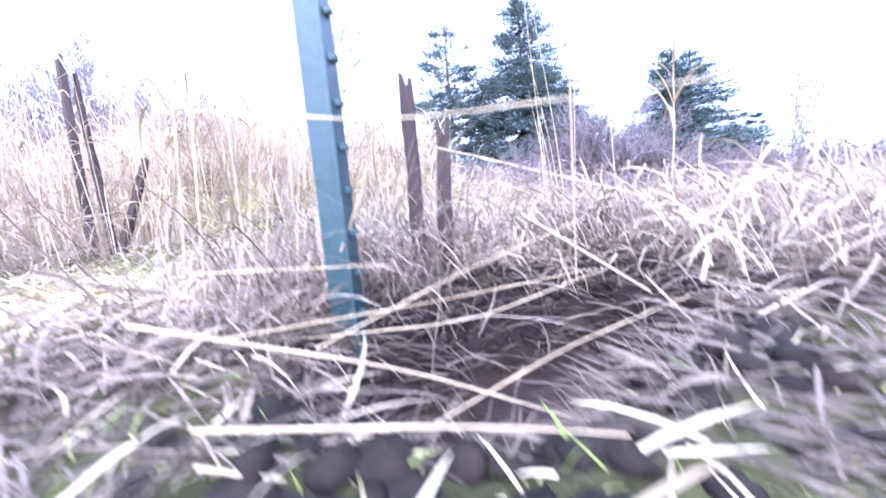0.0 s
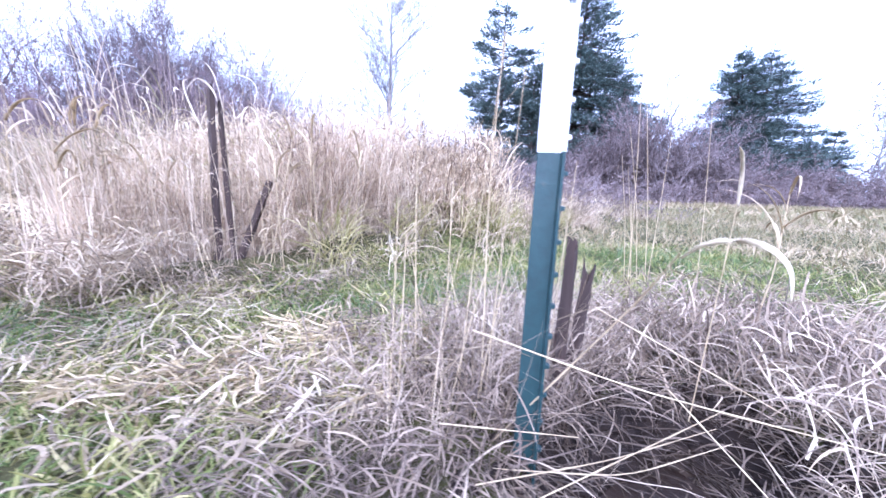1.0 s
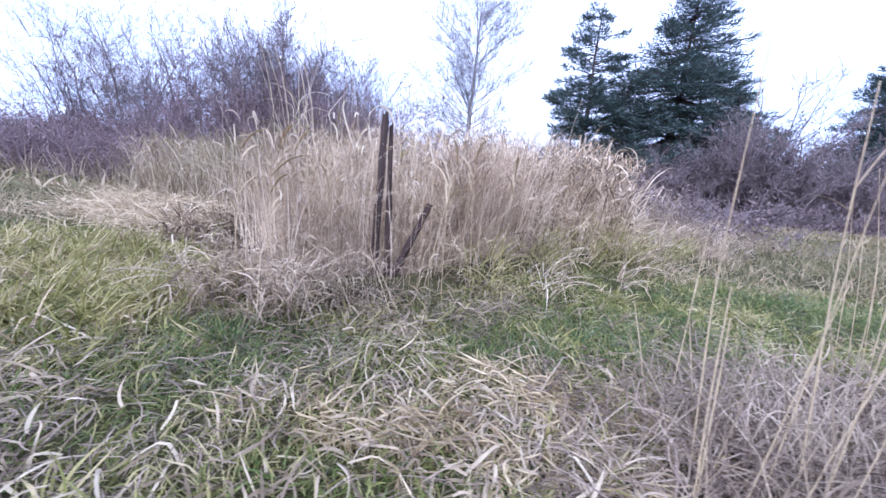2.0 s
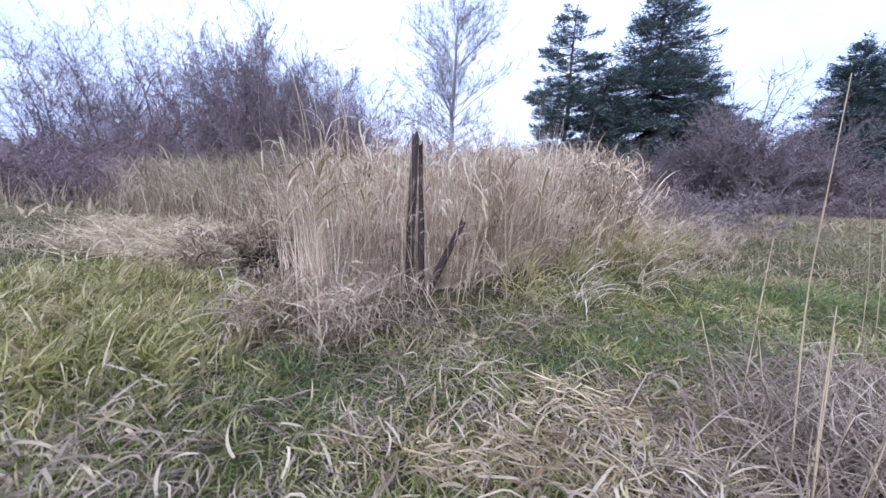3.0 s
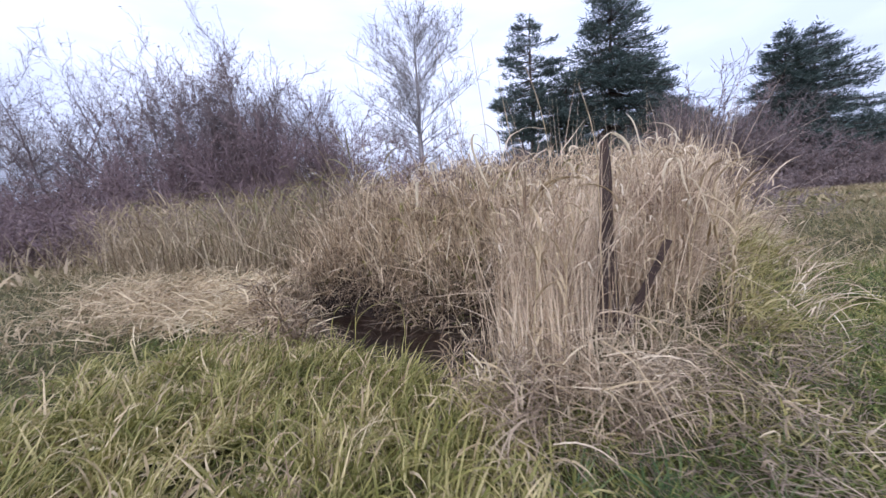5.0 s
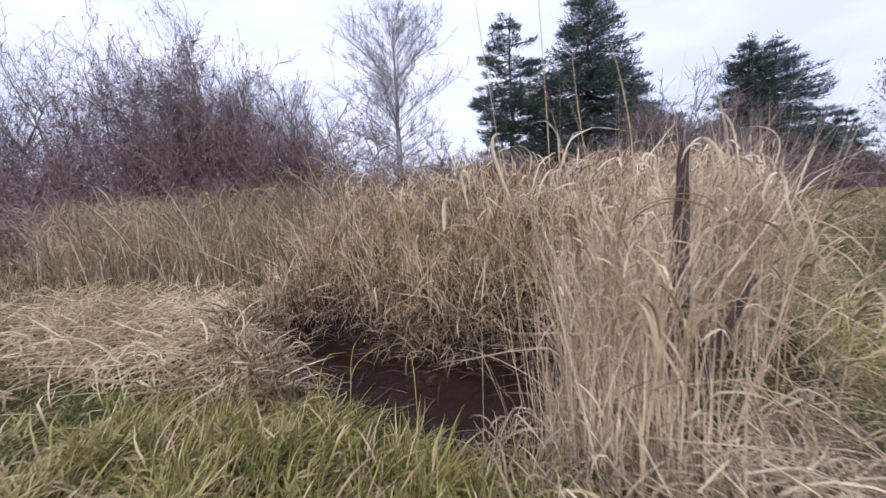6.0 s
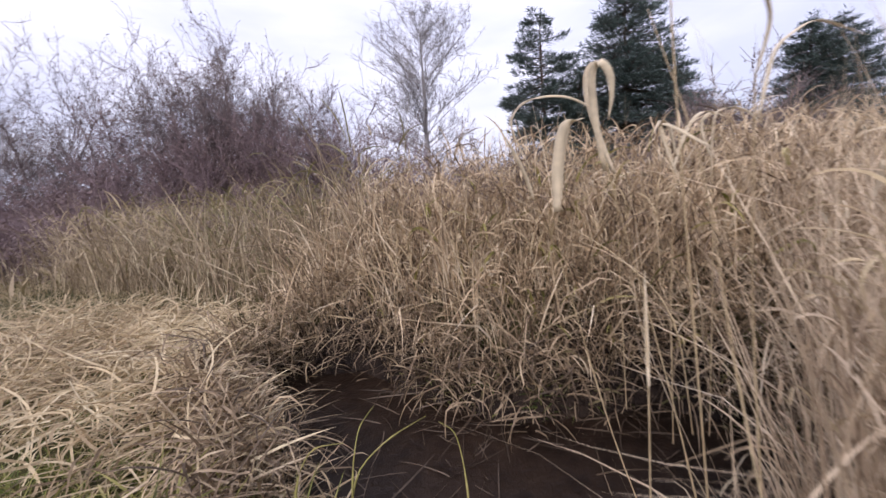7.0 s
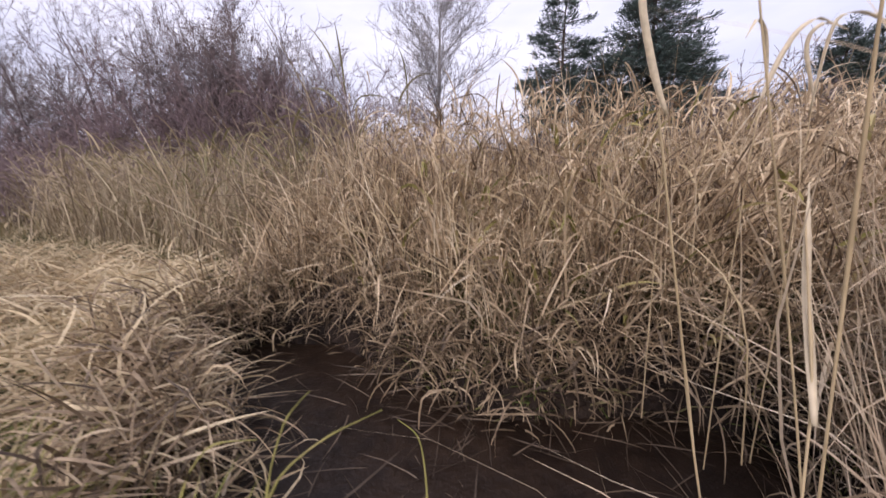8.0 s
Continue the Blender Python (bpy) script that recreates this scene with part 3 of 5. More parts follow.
xy, out, size = tufts(25, 1250, 38, (-1.2, 4.2, 0.9, 5.5), flank_w, (0.03, 0.1))
grass("bent_dry_grass", "yellow-green grass bowed over on a ridge's slope", 25, xy, M_ridge,
      (0.12, 0.28), (0.0028, 0.006), (0.2, 1.0), (0.5, 1.6), seg=6, az=0.35 * out - 0.82, spread=0.6, lift=lambda x, y: 0.75 * low_h(x, y), wobble=0.35, size=size, kink=0.25)
xy, out, size = tufts(26, 1000, 34, (-1.2, 4.2, 0.9, 5.5), lambda x, y: low_w(x, y) * (1 - 0.7 * flank_w(x, y)), (0.03, 0.1))
grass("bent_dry_grass", "pinkish straw drooping from the crest of a low ridge", 26, xy, M_stand,
      (0.12, 0.3), (0.0024, 0.0055), (0.2, 1.1), (0.4, 1.5), seg=6, az=0.4 * out - 0.82, spread=0.7, lift=lambda x, y: low_h(x, y) * 1.1, wobble=0.4, size=size, kink=0.4)


def skirt_w(x, y):
    d = dist_line(x, y, HEDGE)
    return np.exp(-(((d - 0.37) / 0.11) ** 2)) * off_ditch(x, y, 0.22) * (y < 0.8 * x + 2.6) * (y > 0.95 * x + 1.80) * (dist_line(x, y, CAMERA_WAY) > 0.2) * np.where(x > -1.15, 0.25, 1.0)


# the shade low in the stand is put into these grasses' colours
xy, out, size = tufts(23, 1400, 30, (-2.0, 0.4, 0.2, 2.0), skirt_w, (0.03, 0.08))
grass("fallen_dry_grass", "grey dead grass fallen outward at the stand's foot", 23, xy, M_foot,
      (0.07, 0.21), (0.002, 0.0048), (0.4, 1.5), (-0.2, 1.5), seg=6, az=0.7 * out - 1.2, spread=1.4, wobble=0.5, lift=(0, 0.2), size=size, kink=0.6)
xy, out, size = tufts(65, 500, 26, (-2.0, 0.4, 0.2, 2.0), lambda x, y: np.exp(-(((dist_line(x, y, HEDGE) - 0.38) / 0.14) ** 2)) * off_ditch(x, y, 0.22) * (y < 0.8 * x + 2.6) * (dist_line(x, y, CAMERA_WAY) > 0.24) * np.where(x > -1.15, 0.4, 1.0), (0.02, 0.07))
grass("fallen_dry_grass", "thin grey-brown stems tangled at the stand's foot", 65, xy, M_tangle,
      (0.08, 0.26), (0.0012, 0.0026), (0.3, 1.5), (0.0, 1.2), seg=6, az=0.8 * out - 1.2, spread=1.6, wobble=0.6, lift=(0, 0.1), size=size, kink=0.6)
xy, out, size = tufts(59, 380, 18, (-2.0, 0.4, 0.2, 2.0), lambda x, y: skirt_w(x, y) * np.where(x > -1.1, 0.6, 1.0), (0.02, 0.06))
grass("fallen_dry_grass", "bleached leaf tufts drooping at the stand's foot", 59, xy, M_straw_grey,
      (0.07, 0.18), (0.0026, 0.006), (0.2, 1.0), (0.8, 1.8), seg=7, az=0.6 * out - 1.2, spread=0.9, wobble=0.5, lift=(0.02, 0.26), size=size, kink=0.5)
xy, out, size = tufts(70, 26, 12, (-1.75, -0.9, 0.4, 1.1), skirt_w, (0.01, 0.03))
grass("fallen_dry_grass", "pale leaf fans hanging at the stand's foot", 70, xy, M_straw,
      (0.05, 0.13), (0.003, 0.0065), (0.5, 1.3), (0.6, 1.5), seg=7, az=0.5 * out - 1.4, spread=0.5, wobble=0.3, lift=(0.05, 0.2), size=size)


# bank behind the ditch, grass bent over the water
def bank_h(x, y):
    """How high the bank's grass stands: it rises from the water's edge."""
    return np.clip((pool_d(x, y) - 0.36) / 0.42, 0.0, 1.0) * 0.66 + 0.04


def bank_w(x, y):
    return np.exp(-((dist_line(x, y, BANK) / 0.62) ** 4)) * (pool_d(x, y) > 0.36) * (y > 1.72) * (dist_line(x, y, HEDGE) > 0.3)


def fringe_w(x, y):
    return np.exp(-(((pool_d(x, y) - 0.38) / 0.08) ** 2)) * ((y > 1.8 - 0.1 * (x + 2.0)) | (x < -2.5)) * (x < -0.9)


grass("bank_grass", "dense tangled dead grass bent over the ditch", 31, scatter(R(31), 15000, -3.2, 2.0, 1.7, 5.0, bank_w), M_bank,
      (0.35, 0.78), (0.004, 0.0085), (0.0, 0.6), (0.1, 1.0), seg=6, az=-1.8, spread=1.4, kink=0.35, wobble=0.35)
grass("bank_grass", "short curved dead leaves layered over the bank", 35, scatter(R(35), 36000, -3.2, 0.6, 1.7, 4.2, bank_w), M_bank,
      (0.1, 0.27), (0.0038, 0.0092), (0.1, 1.1), (0.4, 2.0), seg=6, az=-1.7, spread=1.6, lift=bank_h, kink=0.45, wobble=0.4)
grass("bank_grass", "broad olive leaves bent among the bank's straw", 71, scatter(R(71), 150, -2.6, -0.6, 1.9, 2.7, bank_w), M_lush,
      (0.14, 0.26), (0.01, 0.018), (0.2, 0.8), (1.0, 2.0), seg=9, az=-1.6, spread=1.0, lift=lambda x, y: 0.1 + 0.8 * bank_h(x, y), kink=0.3)
grass("bank_grass", "thin dry stems standing out of the bank", 32, scatter(R(32), 2600, -3.2, 2.0, 2.1, 5.0, bank_w), M_bank,
      (0.5, 0.95), (0.0025, 0.0045), (0.0, 0.5), (-0.2, 0.5), seg=4, wobble=0.3)
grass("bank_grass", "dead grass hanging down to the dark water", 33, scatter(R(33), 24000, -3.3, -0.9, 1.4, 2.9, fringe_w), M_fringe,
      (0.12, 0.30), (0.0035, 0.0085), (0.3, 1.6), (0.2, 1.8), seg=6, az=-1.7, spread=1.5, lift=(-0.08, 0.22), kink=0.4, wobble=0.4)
grass("sunken_grass", "brown sodden grass lying in the ditch water", 36,
      scatter(R(36), 4200, -2.8, -1.2, 1.2, 2.3, lambda x, y: (pool_d(x, y) < 0.34) * np.clip(0.45 + bumps(x * 3 + 5, y * 3), 0.05, 1)), M_litter,
      (0.1, 0.3), (0.003, 0.006), (1.35, 1.6), (0.0, 0.2), seg=3, lift=lambda x, y: 0.02 + np.maximum(0, -0.17 - ground_z(x, y)) + 0 * x)


# flattened mat on the left of the ditch
def mat_w(x, y):
    return np.exp(-((np.hypot((x + 3.7) / 1.5, (y - 2.4 + 0.5 * (x + 3.7)) / 0.62)) ** 4)) * (pool_d(x, y) > 0.27) * np.clip((y - 1.42) / 0.15, 0, 1)


grass("matted_grass", "flattened pale dead grass lying in a mat", 34, scatter(R(34), 30000, -6.5, -2.2, 1.0, 4.8, mat_w), M_straw,
      (0.14, 0.38), (0.004, 0.009), (0.9, 1.65), (-0.2, 0.8), seg=6, az=-0.4, spread=2.2, lift=lambda x, y: 0.05 + 0.16 * np.clip(0.5 + bumps(x * 2.2, y * 2.2 + 4), 0, 1), wobble=0.6, kink=0.5)


# dead tangle round the steel post
def tangle_w(x, y):
    return np.exp(-((np.hypot((x - 0.58) / 0.8, (y - 0.24) / 0.42)) ** 4)) * (dist_line(x, y, CAMERA_WAY) > 0.2) * np.clip((dist_line(x, y, SCRAPE) - 0.1) / 0.12, 0, 1) * np.clip((y + 0.12 + 0.6 * np.clip(x - 0.3, 0, 0.4)) / 0.12, 0, 1) * (np.hypot(x - 0.08, y + 0.42) > 0.33)


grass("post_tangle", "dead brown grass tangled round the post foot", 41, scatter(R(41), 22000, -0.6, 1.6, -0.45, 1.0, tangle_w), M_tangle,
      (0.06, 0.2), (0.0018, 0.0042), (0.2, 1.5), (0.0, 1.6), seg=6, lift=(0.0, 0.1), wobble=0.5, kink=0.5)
grass("post_tangle", "curled straw leaves in the tangle by the post", 72, scatter(R(72), 1100, 0.15, 1.5, -0.1, 0.8, tangle_w), M_foot,
      (0.07, 0.18), (0.0028, 0.0062), (0.2, 1.2), (0.4, 1.7), seg=7, lift=(0.0, 0.16), wobble=0.5, kink=0.5)
grass("post_tangle", "pale stems leaning beside the post", 42, scatter(R(42), 42, -0.3, 0.02, -0.02, 0.22), M_straw_grey,
      (0.2, 0.5), (0.0015, 0.003), (0.2, 0.55), (-0.15, 0.4), seg=7, az=0.5, spread=0.7, wobble=0.3, kink=0.25)
grass("post_tangle", "thin mauve-brown stems crossing beside the post", 66, scatter(R(66), 1500, -0.32, 0.2, -0.02, 0.42, tangle_w), M_tangle,
      (0.12, 0.4), (0.001, 0.0022), (0.3, 1.1), (-0.2, 0.8), seg=6, az=0.3, spread=1.6, wobble=0.5, kink=0.5)
grass("post_tangle", "curled pale litter at the scrape's far rim", 48, scatter(R(48), 6000, -0.45, 1.15, -0.5, 0.45, lambda x, y: np.clip((dist_line(x, y, SCRAPE) - 0.15) / 0.1, 0, 1) * ((x > 0.6) | (y > 0.1) | ((x < 0.02) & (y > -0.26))) * (dist_line(x, y, CAMERA_WAY[:3]) > 0.13) * (np.hypot(x - 0.06, y + 0.42) > 0.34)), M_tangle,
      (0.04, 0.13), (0.0018, 0.0045), (0.6, 1.6), (0.3, 2.4), seg=5, wobble=0.5, lift=(0.0, 0.04))


grass("scrape_litter", "brown sodden grass litter round the puddle", 43, scatter(R(43), 6500, -0.2, 0.85, -0.4, 0.3, lambda x, y: np.exp(-(((dist_line(x, y, SCRAPE) - 0.12) / 0.08) ** 2)) * (dist_line(x, y, CAMERA_WAY) > 0.2)), M_litter,
      (0.04, 0.13), (0.0018, 0.004), (1.1, 1.65), (0.0, 0.7), seg=4, lift=(0.0, 0.02))
grass("scrape_litter", "low dead grass litter on the cleared ground", 46, scatter(R(46), 16000, -0.45, 1.2, -0.62, 0.35, lambda x, y: (np.hypot((x - 0.35) / 0.8, (y + 0.05) / 0.52) < 1) * (dist_line(x, y, SCRAPE) > 0.15) * (np.hypot(x - 0.06, y + 0.42) > 0.2)), M_litter,
      (0.03, 0.1), (0.0015, 0.0032), (1.1, 1.65), (0.0, 0.9), seg=4, lift=(0.0, 0.015))
grass("sunken_grass", "sodden brown grass bits lying in the puddle", 47, scatter(R(47), 1500, -0.05, 0.75, -0.3, 0.2, lambda x, y: (dist_line(x, y, SCRAPE) < 0.17) * np.clip(0.5 + bumps(x * 9, y * 9), 0.1, 1)), M_litter,
      (0.03, 0.12), (0.0015, 0.0035), (1.2, 1.6), (0.0, 0.5), seg=3, lift=lambda x, y: 0.02 + np.maximum(0, -0.11 - ground_z(x, y)) + 0 * x)
grass("edge_grass", "tall rough tan grass before the thicket", 44, scatter(R(44), 24000, -22, -2.5, 5.0, 11.6, lambda x, y: np.clip((y - 4.5) / 6, 0, 1)), M_straw_grey,
      (0.25, 0.95), (0.007, 0.016), (0.0, 0.5), (0.2, 1.4), seg=4)
RIM = [(-2.9, 3.5), (-4.0, 4.2), (-5.4, 4.8), (-7.0, 5.6)]
rx, ry = scatter(R(57), 9000, -8.0, -2.2, 2.8, 6.6, lambda x, y: np.exp(-((dist_line(x, y, RIM) / 0.6) ** 4)))
grass("edge_grass", "tall tan grass arching beyond the ditch", 57, (rx, ry), M_straw_grey, (0.6, 1.45), (0.005, 0.011), (0.0, 0.35), (0.1, 1.3), seg=6, wobble=0.4, kink=0.3, size=0.9 + 0.25 * bumps(rx * 2, ry * 2))
rx, ry = scatter(R(58), 9000, -8.0, -2.2, 2.8, 6.6, lambda x, y: np.exp(-((dist_line(x, y, RIM) / 0.6) ** 4)))
grass("edge_grass", "olive and tan leaves of tall grass beyond the ditch", 58, (rx, ry), M_field, (0.15, 0.4), (0.007, 0.014), (0.2, 0.9), (0.6, 2.0), seg=6, lift=(0.05, 0.95), kink=0.3)
grass("edge_grass", "tall pale grass along the far brush", 45, scatter(R(45), 10000, -4, 36, 14.0, 16.0), M_field,
      (0.15, 0.4), (0.012, 0.026), (0.0, 0.4), (0.2, 1.2), seg=3)


# clods of mud at the edges of the puddle and the ditch
def clods(label, seed, xy, size, material):
    rng = R(seed)
    bm = bmesh.new()
    bmesh.ops.create_icosphere(bm, subdivisions=1, radius=1.0)
    bm.verts.ensure_lookup_table()
    base = np.array([v.co[:] for v in bm.verts])
    tri = np.array([[v.index for v in p.verts] for p in bm.faces])
    bm.free()
    x, y = xy
    n = len(x)
    c = np.stack([x, y, ground_z(x, y)], -1)
    r = rng.uniform(*size, n)
    v = base[None] * (1 + rng.normal(0, 0.22, (n, len(base), 1))) * r[:, None, None] * np.stack([rng.uniform(0.7, 1.4, n), rng.uniform(0.7, 1.4, n), rng.uniform(0.35, 0.7, n)], -1)[:, None]
    f = tri[None] + (np.arange(n) * len(base))[:, None, None]
    return tagged(link_mesh("mud_clod", (v + c[:, None]).reshape(-1, 3), f.reshape(-1, 3), material, smooth=True), label, "mud", kind="stuff")


clods("dark lumps of peaty mud round the puddle", 81, scatter(R(81), 1500, -0.15, 0.8, -0.35, 0.3, lambda x, y: np.exp(-(((dist_line(x, y, SCRAPE) - 0.13) / 0.09) ** 2))), (0.006, 0.02), M_mud)
clods("dark lumps of peaty mud at the ditch edge", 82, scatter(R(82), 2600, -3.0, -1.0, 1.1, 2.6, lambda x, y: np.exp(-(((pool_d(x, y) - 0.33) / 0.08) ** 2))), (0.008, 0.035), M_mud)


# ---- steel post ----
def box(bm, x0, x1, y0, y1, z0, z1):
    vs = [bm.verts.new((x, y, z)) for z in (z0, z1) for x, y in ((x0, y0), (x1, y0), (x1, y1), (x0, y1))]
    for q in ((0, 3, 2, 1), (4, 5, 6, 7), (0, 1, 5, 4), (1, 2, 6, 5), (2, 3, 7, 6), (3, 0, 4, 7)):
        bm.faces.new([vs[k] for k in q])


def tee(bm, z0, z1, grow=0.0):
    """T-section: flange on the +x side, web towards -x."""
    o = [(-0.019, -0.002), (0.014, -0.002), (0.0145, -0.018), (0.019, -0.017), (0.019, 0.017), (0.0145, 0.018), (0.014, 0.002), (-0.019, 0.002)]
    o = [(x + math.copysign(grow, x), y + math.copysign(grow, y)) for x, y in o]
    lo, hi = [bm.verts.new((x, y, z0)) for x, y in o], [bm.verts.new((x, y, z1)) for x, y in o]
    for k in range(len(o)):
        n = (k + 1) % len(o)
        bm.faces.new((lo[k], lo[n], hi[n], hi[k]))
    bm.faces.new(hi)
    bm.faces.new(lo[::-1])


post = tagged(new("fence_post"), "dark green steel fence post with white painted top and studs", "fence post")
post.matrix_basis = pose(0, 0, 0, 0, 0, -14)
bm = bmesh.new()
tee(bm, -0.25, 0.5)
bmesh.ops.bevel(bm, geom=bm.edges[:], offset=0.0006, segments=1, affect="EDGES")
shaft = part("shaft", bm, M_post_green, post)
bm = bmesh.new()
tee(bm, 0.5, 0.695, 0.0006)
bmesh.ops.bevel(bm, geom=bm.edges[:], offset=0.0006, segments=1, affect="EDGES")
painted = part("painted_top", bm, M_post_white, post, "white painted post top")


def stud_mesh(material):
    bm = bmesh.new()
    box(bm, -0.001, 0.008, -0.0065, 0.0065, -0.0045, 0.0045)
    for v in bm.verts:
        if v.co.x > 0.005:
            v.co.y *= 0.7
            v.co.z = v.co.z * 0.7 + 0.001
    bmesh.ops.bevel(bm, geom=bm.edges[:], offset=0.0012, segments=1, affect="EDGES")
    me = bpy.data.meshes.new("stud")
    bm.to_mesh(me)
    bm.free()
    me.materials.append(material)
    return me


stud_g, stud_w = stud_mesh(M_post_green), stud_mesh(M_post_white)
for k in range(14):
    z = 0.015 + 0.0505 * k
    s = new("stud", stud_w if z > 0.5 else stud_g)
    s.parent = painted if z > 0.5 else shaft
    s.location = (0.019, 0, z)


# ---- rotten wooden stakes ----
def stake(name, label, base, top, r, seed, jag=0.06, sides=9, category="wooden post"):
    rng = random.Random(seed)
    bm = bmesh.new()
    base, top = Vector(base), Vector(top)
    d = top - base
    u = d.cross(Vector((0.3, 1, 0.1))).normalized()
    w = d.cross(u).normalized()
    rings, n = [], 12
    jags = [rng.uniform(-jag, jag) for _ in range(sides)]
    flute = [rng.uniform(0.55, 1.15) for _ in range(sides)]
    for k in range(n + 1):
        s = k / n
        ring = []
        for a in range(sides):
            ang = 2 * math.pi * a / sides + 0.35 * math.sin(3 * s + seed)
            rr = r * flute[a] * (1.1 - 0.25 * s) * rng.uniform(0.88, 1.12)
            ring.append(bm.verts.new(base + d * s + d.normalized() * (jags[a] if k == n else 0) + u * math.cos(ang) * rr + w * math.sin(ang) * rr * 0.7))
        rings.append(ring)
    for a, b in zip(rings[:-1], rings[1:]):
        for k in range(sides):
            bm.faces.new((a[k], a[(k + 1) % sides], b[(k + 1) % sides], b[k]))
    c = bm.verts.new(top - d.normalized() * jag)
    for k in range(sides):
        bm.faces.new((rings[-1][k], rings[-1][(k + 1) % sides], c))
    return tagged(part(name, bm, M_rot), label, category)


stake("wooden_stake", "rotten dark brown wooden stake, splintered top", (0.11, 0.15, -0.1), (0.115, 0.145, 0.34), 0.016, 1, 0.03)
stake("wooden_stake", "short rotten brown stake, broken off", (0.155, 0.2, -0.1), (0.175, 0.19, 0.28), 0.016, 2, 0.03)
oldpost = tagged(new("old_fence_post"), "split weathered wooden fence post standing in dry grass", "fence post")
for base, tip, r, seed, jag in (((-1.183, 1.19, -0.05), (-1.16, 1.19, 0.86), 0.022, 3, 0.05), ((-1.112, 1.2, -0.05), (-1.136, 1.205, 0.77), 0.018, 4, 0.07)):
    half = stake("post_half", "", base, tip, r, seed, jag)
    half.parent = oldpost
    del half["category"]
stake("leaning_stake", "short dark wooden stake leaning out of grass", (-1.12, 1.2, -0.02), (-0.915, 1.18, 0.445), 0.022, 5, 0.012)


# ---- single dry stalks ----
def stalk(name, label, pts, r0, r1, leaves=(), group="dry stalks", category="dry stalk", material=None):
    """One dead stalk through the points; leaves: (how far up, azimuth, length, width, lean, curl)."""
    top = tagged(new(name), label, category, group)
    top.location = pts[0]
    p = np.array(pts, dtype=float)
    t = np.linspace(0, 1, len(p))
    q = np.linspace(0, 1, 14)
    path = np.stack([np.interp(q, t, p[:, k]) for k in range(3)], -1)
    for _ in range(2):
        path[1:-1] = 0.25 * path[:-2] + 0.5 * path[1:-1] + 0.25 * path[2:]
    rel = path - p[0]
    rad = np.linspace(r0, r1, 14)
    rad[[4, 9]] *= 1.5
    v, f = tubes(rel[None], rad[None], 6)
    link_mesh("stem", v, f, material or M_straw, top, smooth=True)
    for k, (s, az, L, W, lean, curl) in enumerate(leaves):
        b0 = np.array([np.interp(s, q, rel[:, c]) for c in range(3)])[None]
        v, f = ribbons(b0, np.array([L]), np.array([W]), np.array([az]), np.array([lean]), np.array([curl]), 14, 0.1, twist=0.25, rng=R(500 + k))
        lf = link_mesh("leaf", v, f, material or M_straw, top, smooth=True)
        md = lf.modifiers.new("thickness", "SOLIDIFY")
        md.thickness = 0.0004
    return top


S = "thin pale dead grass stalk lying across the scrape"
for pts in ([(-0.11, -0.06, 0.25), (0.08, -0.14, 0.21), (0.32, -0.26, 0.2)],
            [(-0.06, -0.03, 0.0), (0.15, -0.05, 0.0), (0.34, -0.03, 0.04)],
            [(-0.1, -0.09, 0.03), (0.12, -0.05, 0.03), (0.36, 0.02, 0.03)],
            [(-0.15, -0.04, 0.09), (0.06, -0.06, 0.08)],
            [(0.15, 0.1, 0.23), (0.36, -0.08, 0.13)],
            [(0.24, 0.0, 0.12), (0.28, -0.18, 0.05)],
            [(-0.123, -0.172, 0.074), (0.07, -0.17, 0.01), (0.253, -0.182, -0.074)],
            [(-0.017, -0.1, 0.011), (0.15, -0.075, 0.07), (0.304, -0.039, 0.108)],
            [(-0.057, -0.231, 0.022), (0.12, -0.255, 0.008), (0.292, -0.277, -0.025)],
            [(0.175, -0.267, -0.042), (0.333, -0.273, 0.005)],
            [(0.088, -0.15, -0.054), (0.23, -0.13, -0.01), (0.383, -0.113, 0.018)],
            [(-0.044, -0.253, 0.014), (0.087, -0.251, -0.039)],
            [(0.132, -0.221, -0.058), (0.374, -0.214, -0.041)]):
    stalk("dry_stalk", S, pts, 0.0011, 0.0006)
U = "tall upright pale dead grass stalk in the meadow"
for pts, lv in (([(-0.19, 0.2, 0.0), (-0.2, 0.24, 0.4), (-0.195, 0.25, 0.82)], ()),
                ([(-0.05, 0.15, 0.0), (-0.05, 0.2, 0.45), (-0.027, 0.243, 0.76)], ((0.72, 0.3, 0.12, 0.004, 0.5, 0.4), (0.66, 2.6, 0.06, 0.004, 0.8, 0.9))),
                ([(-0.24, 0.1, 0.0), (-0.236, 0.13, 0.2), (-0.231, 0.151, 0.413)], ()),
                ([(-0.225, 0.12, 0.0), (-0.215, 0.16, 0.36)], ()),
                ([(-0.17, 0.43, 0.0), (-0.195, 0.46, 0.15), (-0.222, 0.493, 0.281)], ()),
                ([(-0.11, 0.45, 0.0), (-0.1, 0.46, 0.5)], ()),
                ([(-0.06, 0.42, 0.0), (-0.11, 0.44, 0.26)], ())):
    stalk("dry_stalk", U, pts, 0.0015, 0.0009, lv)


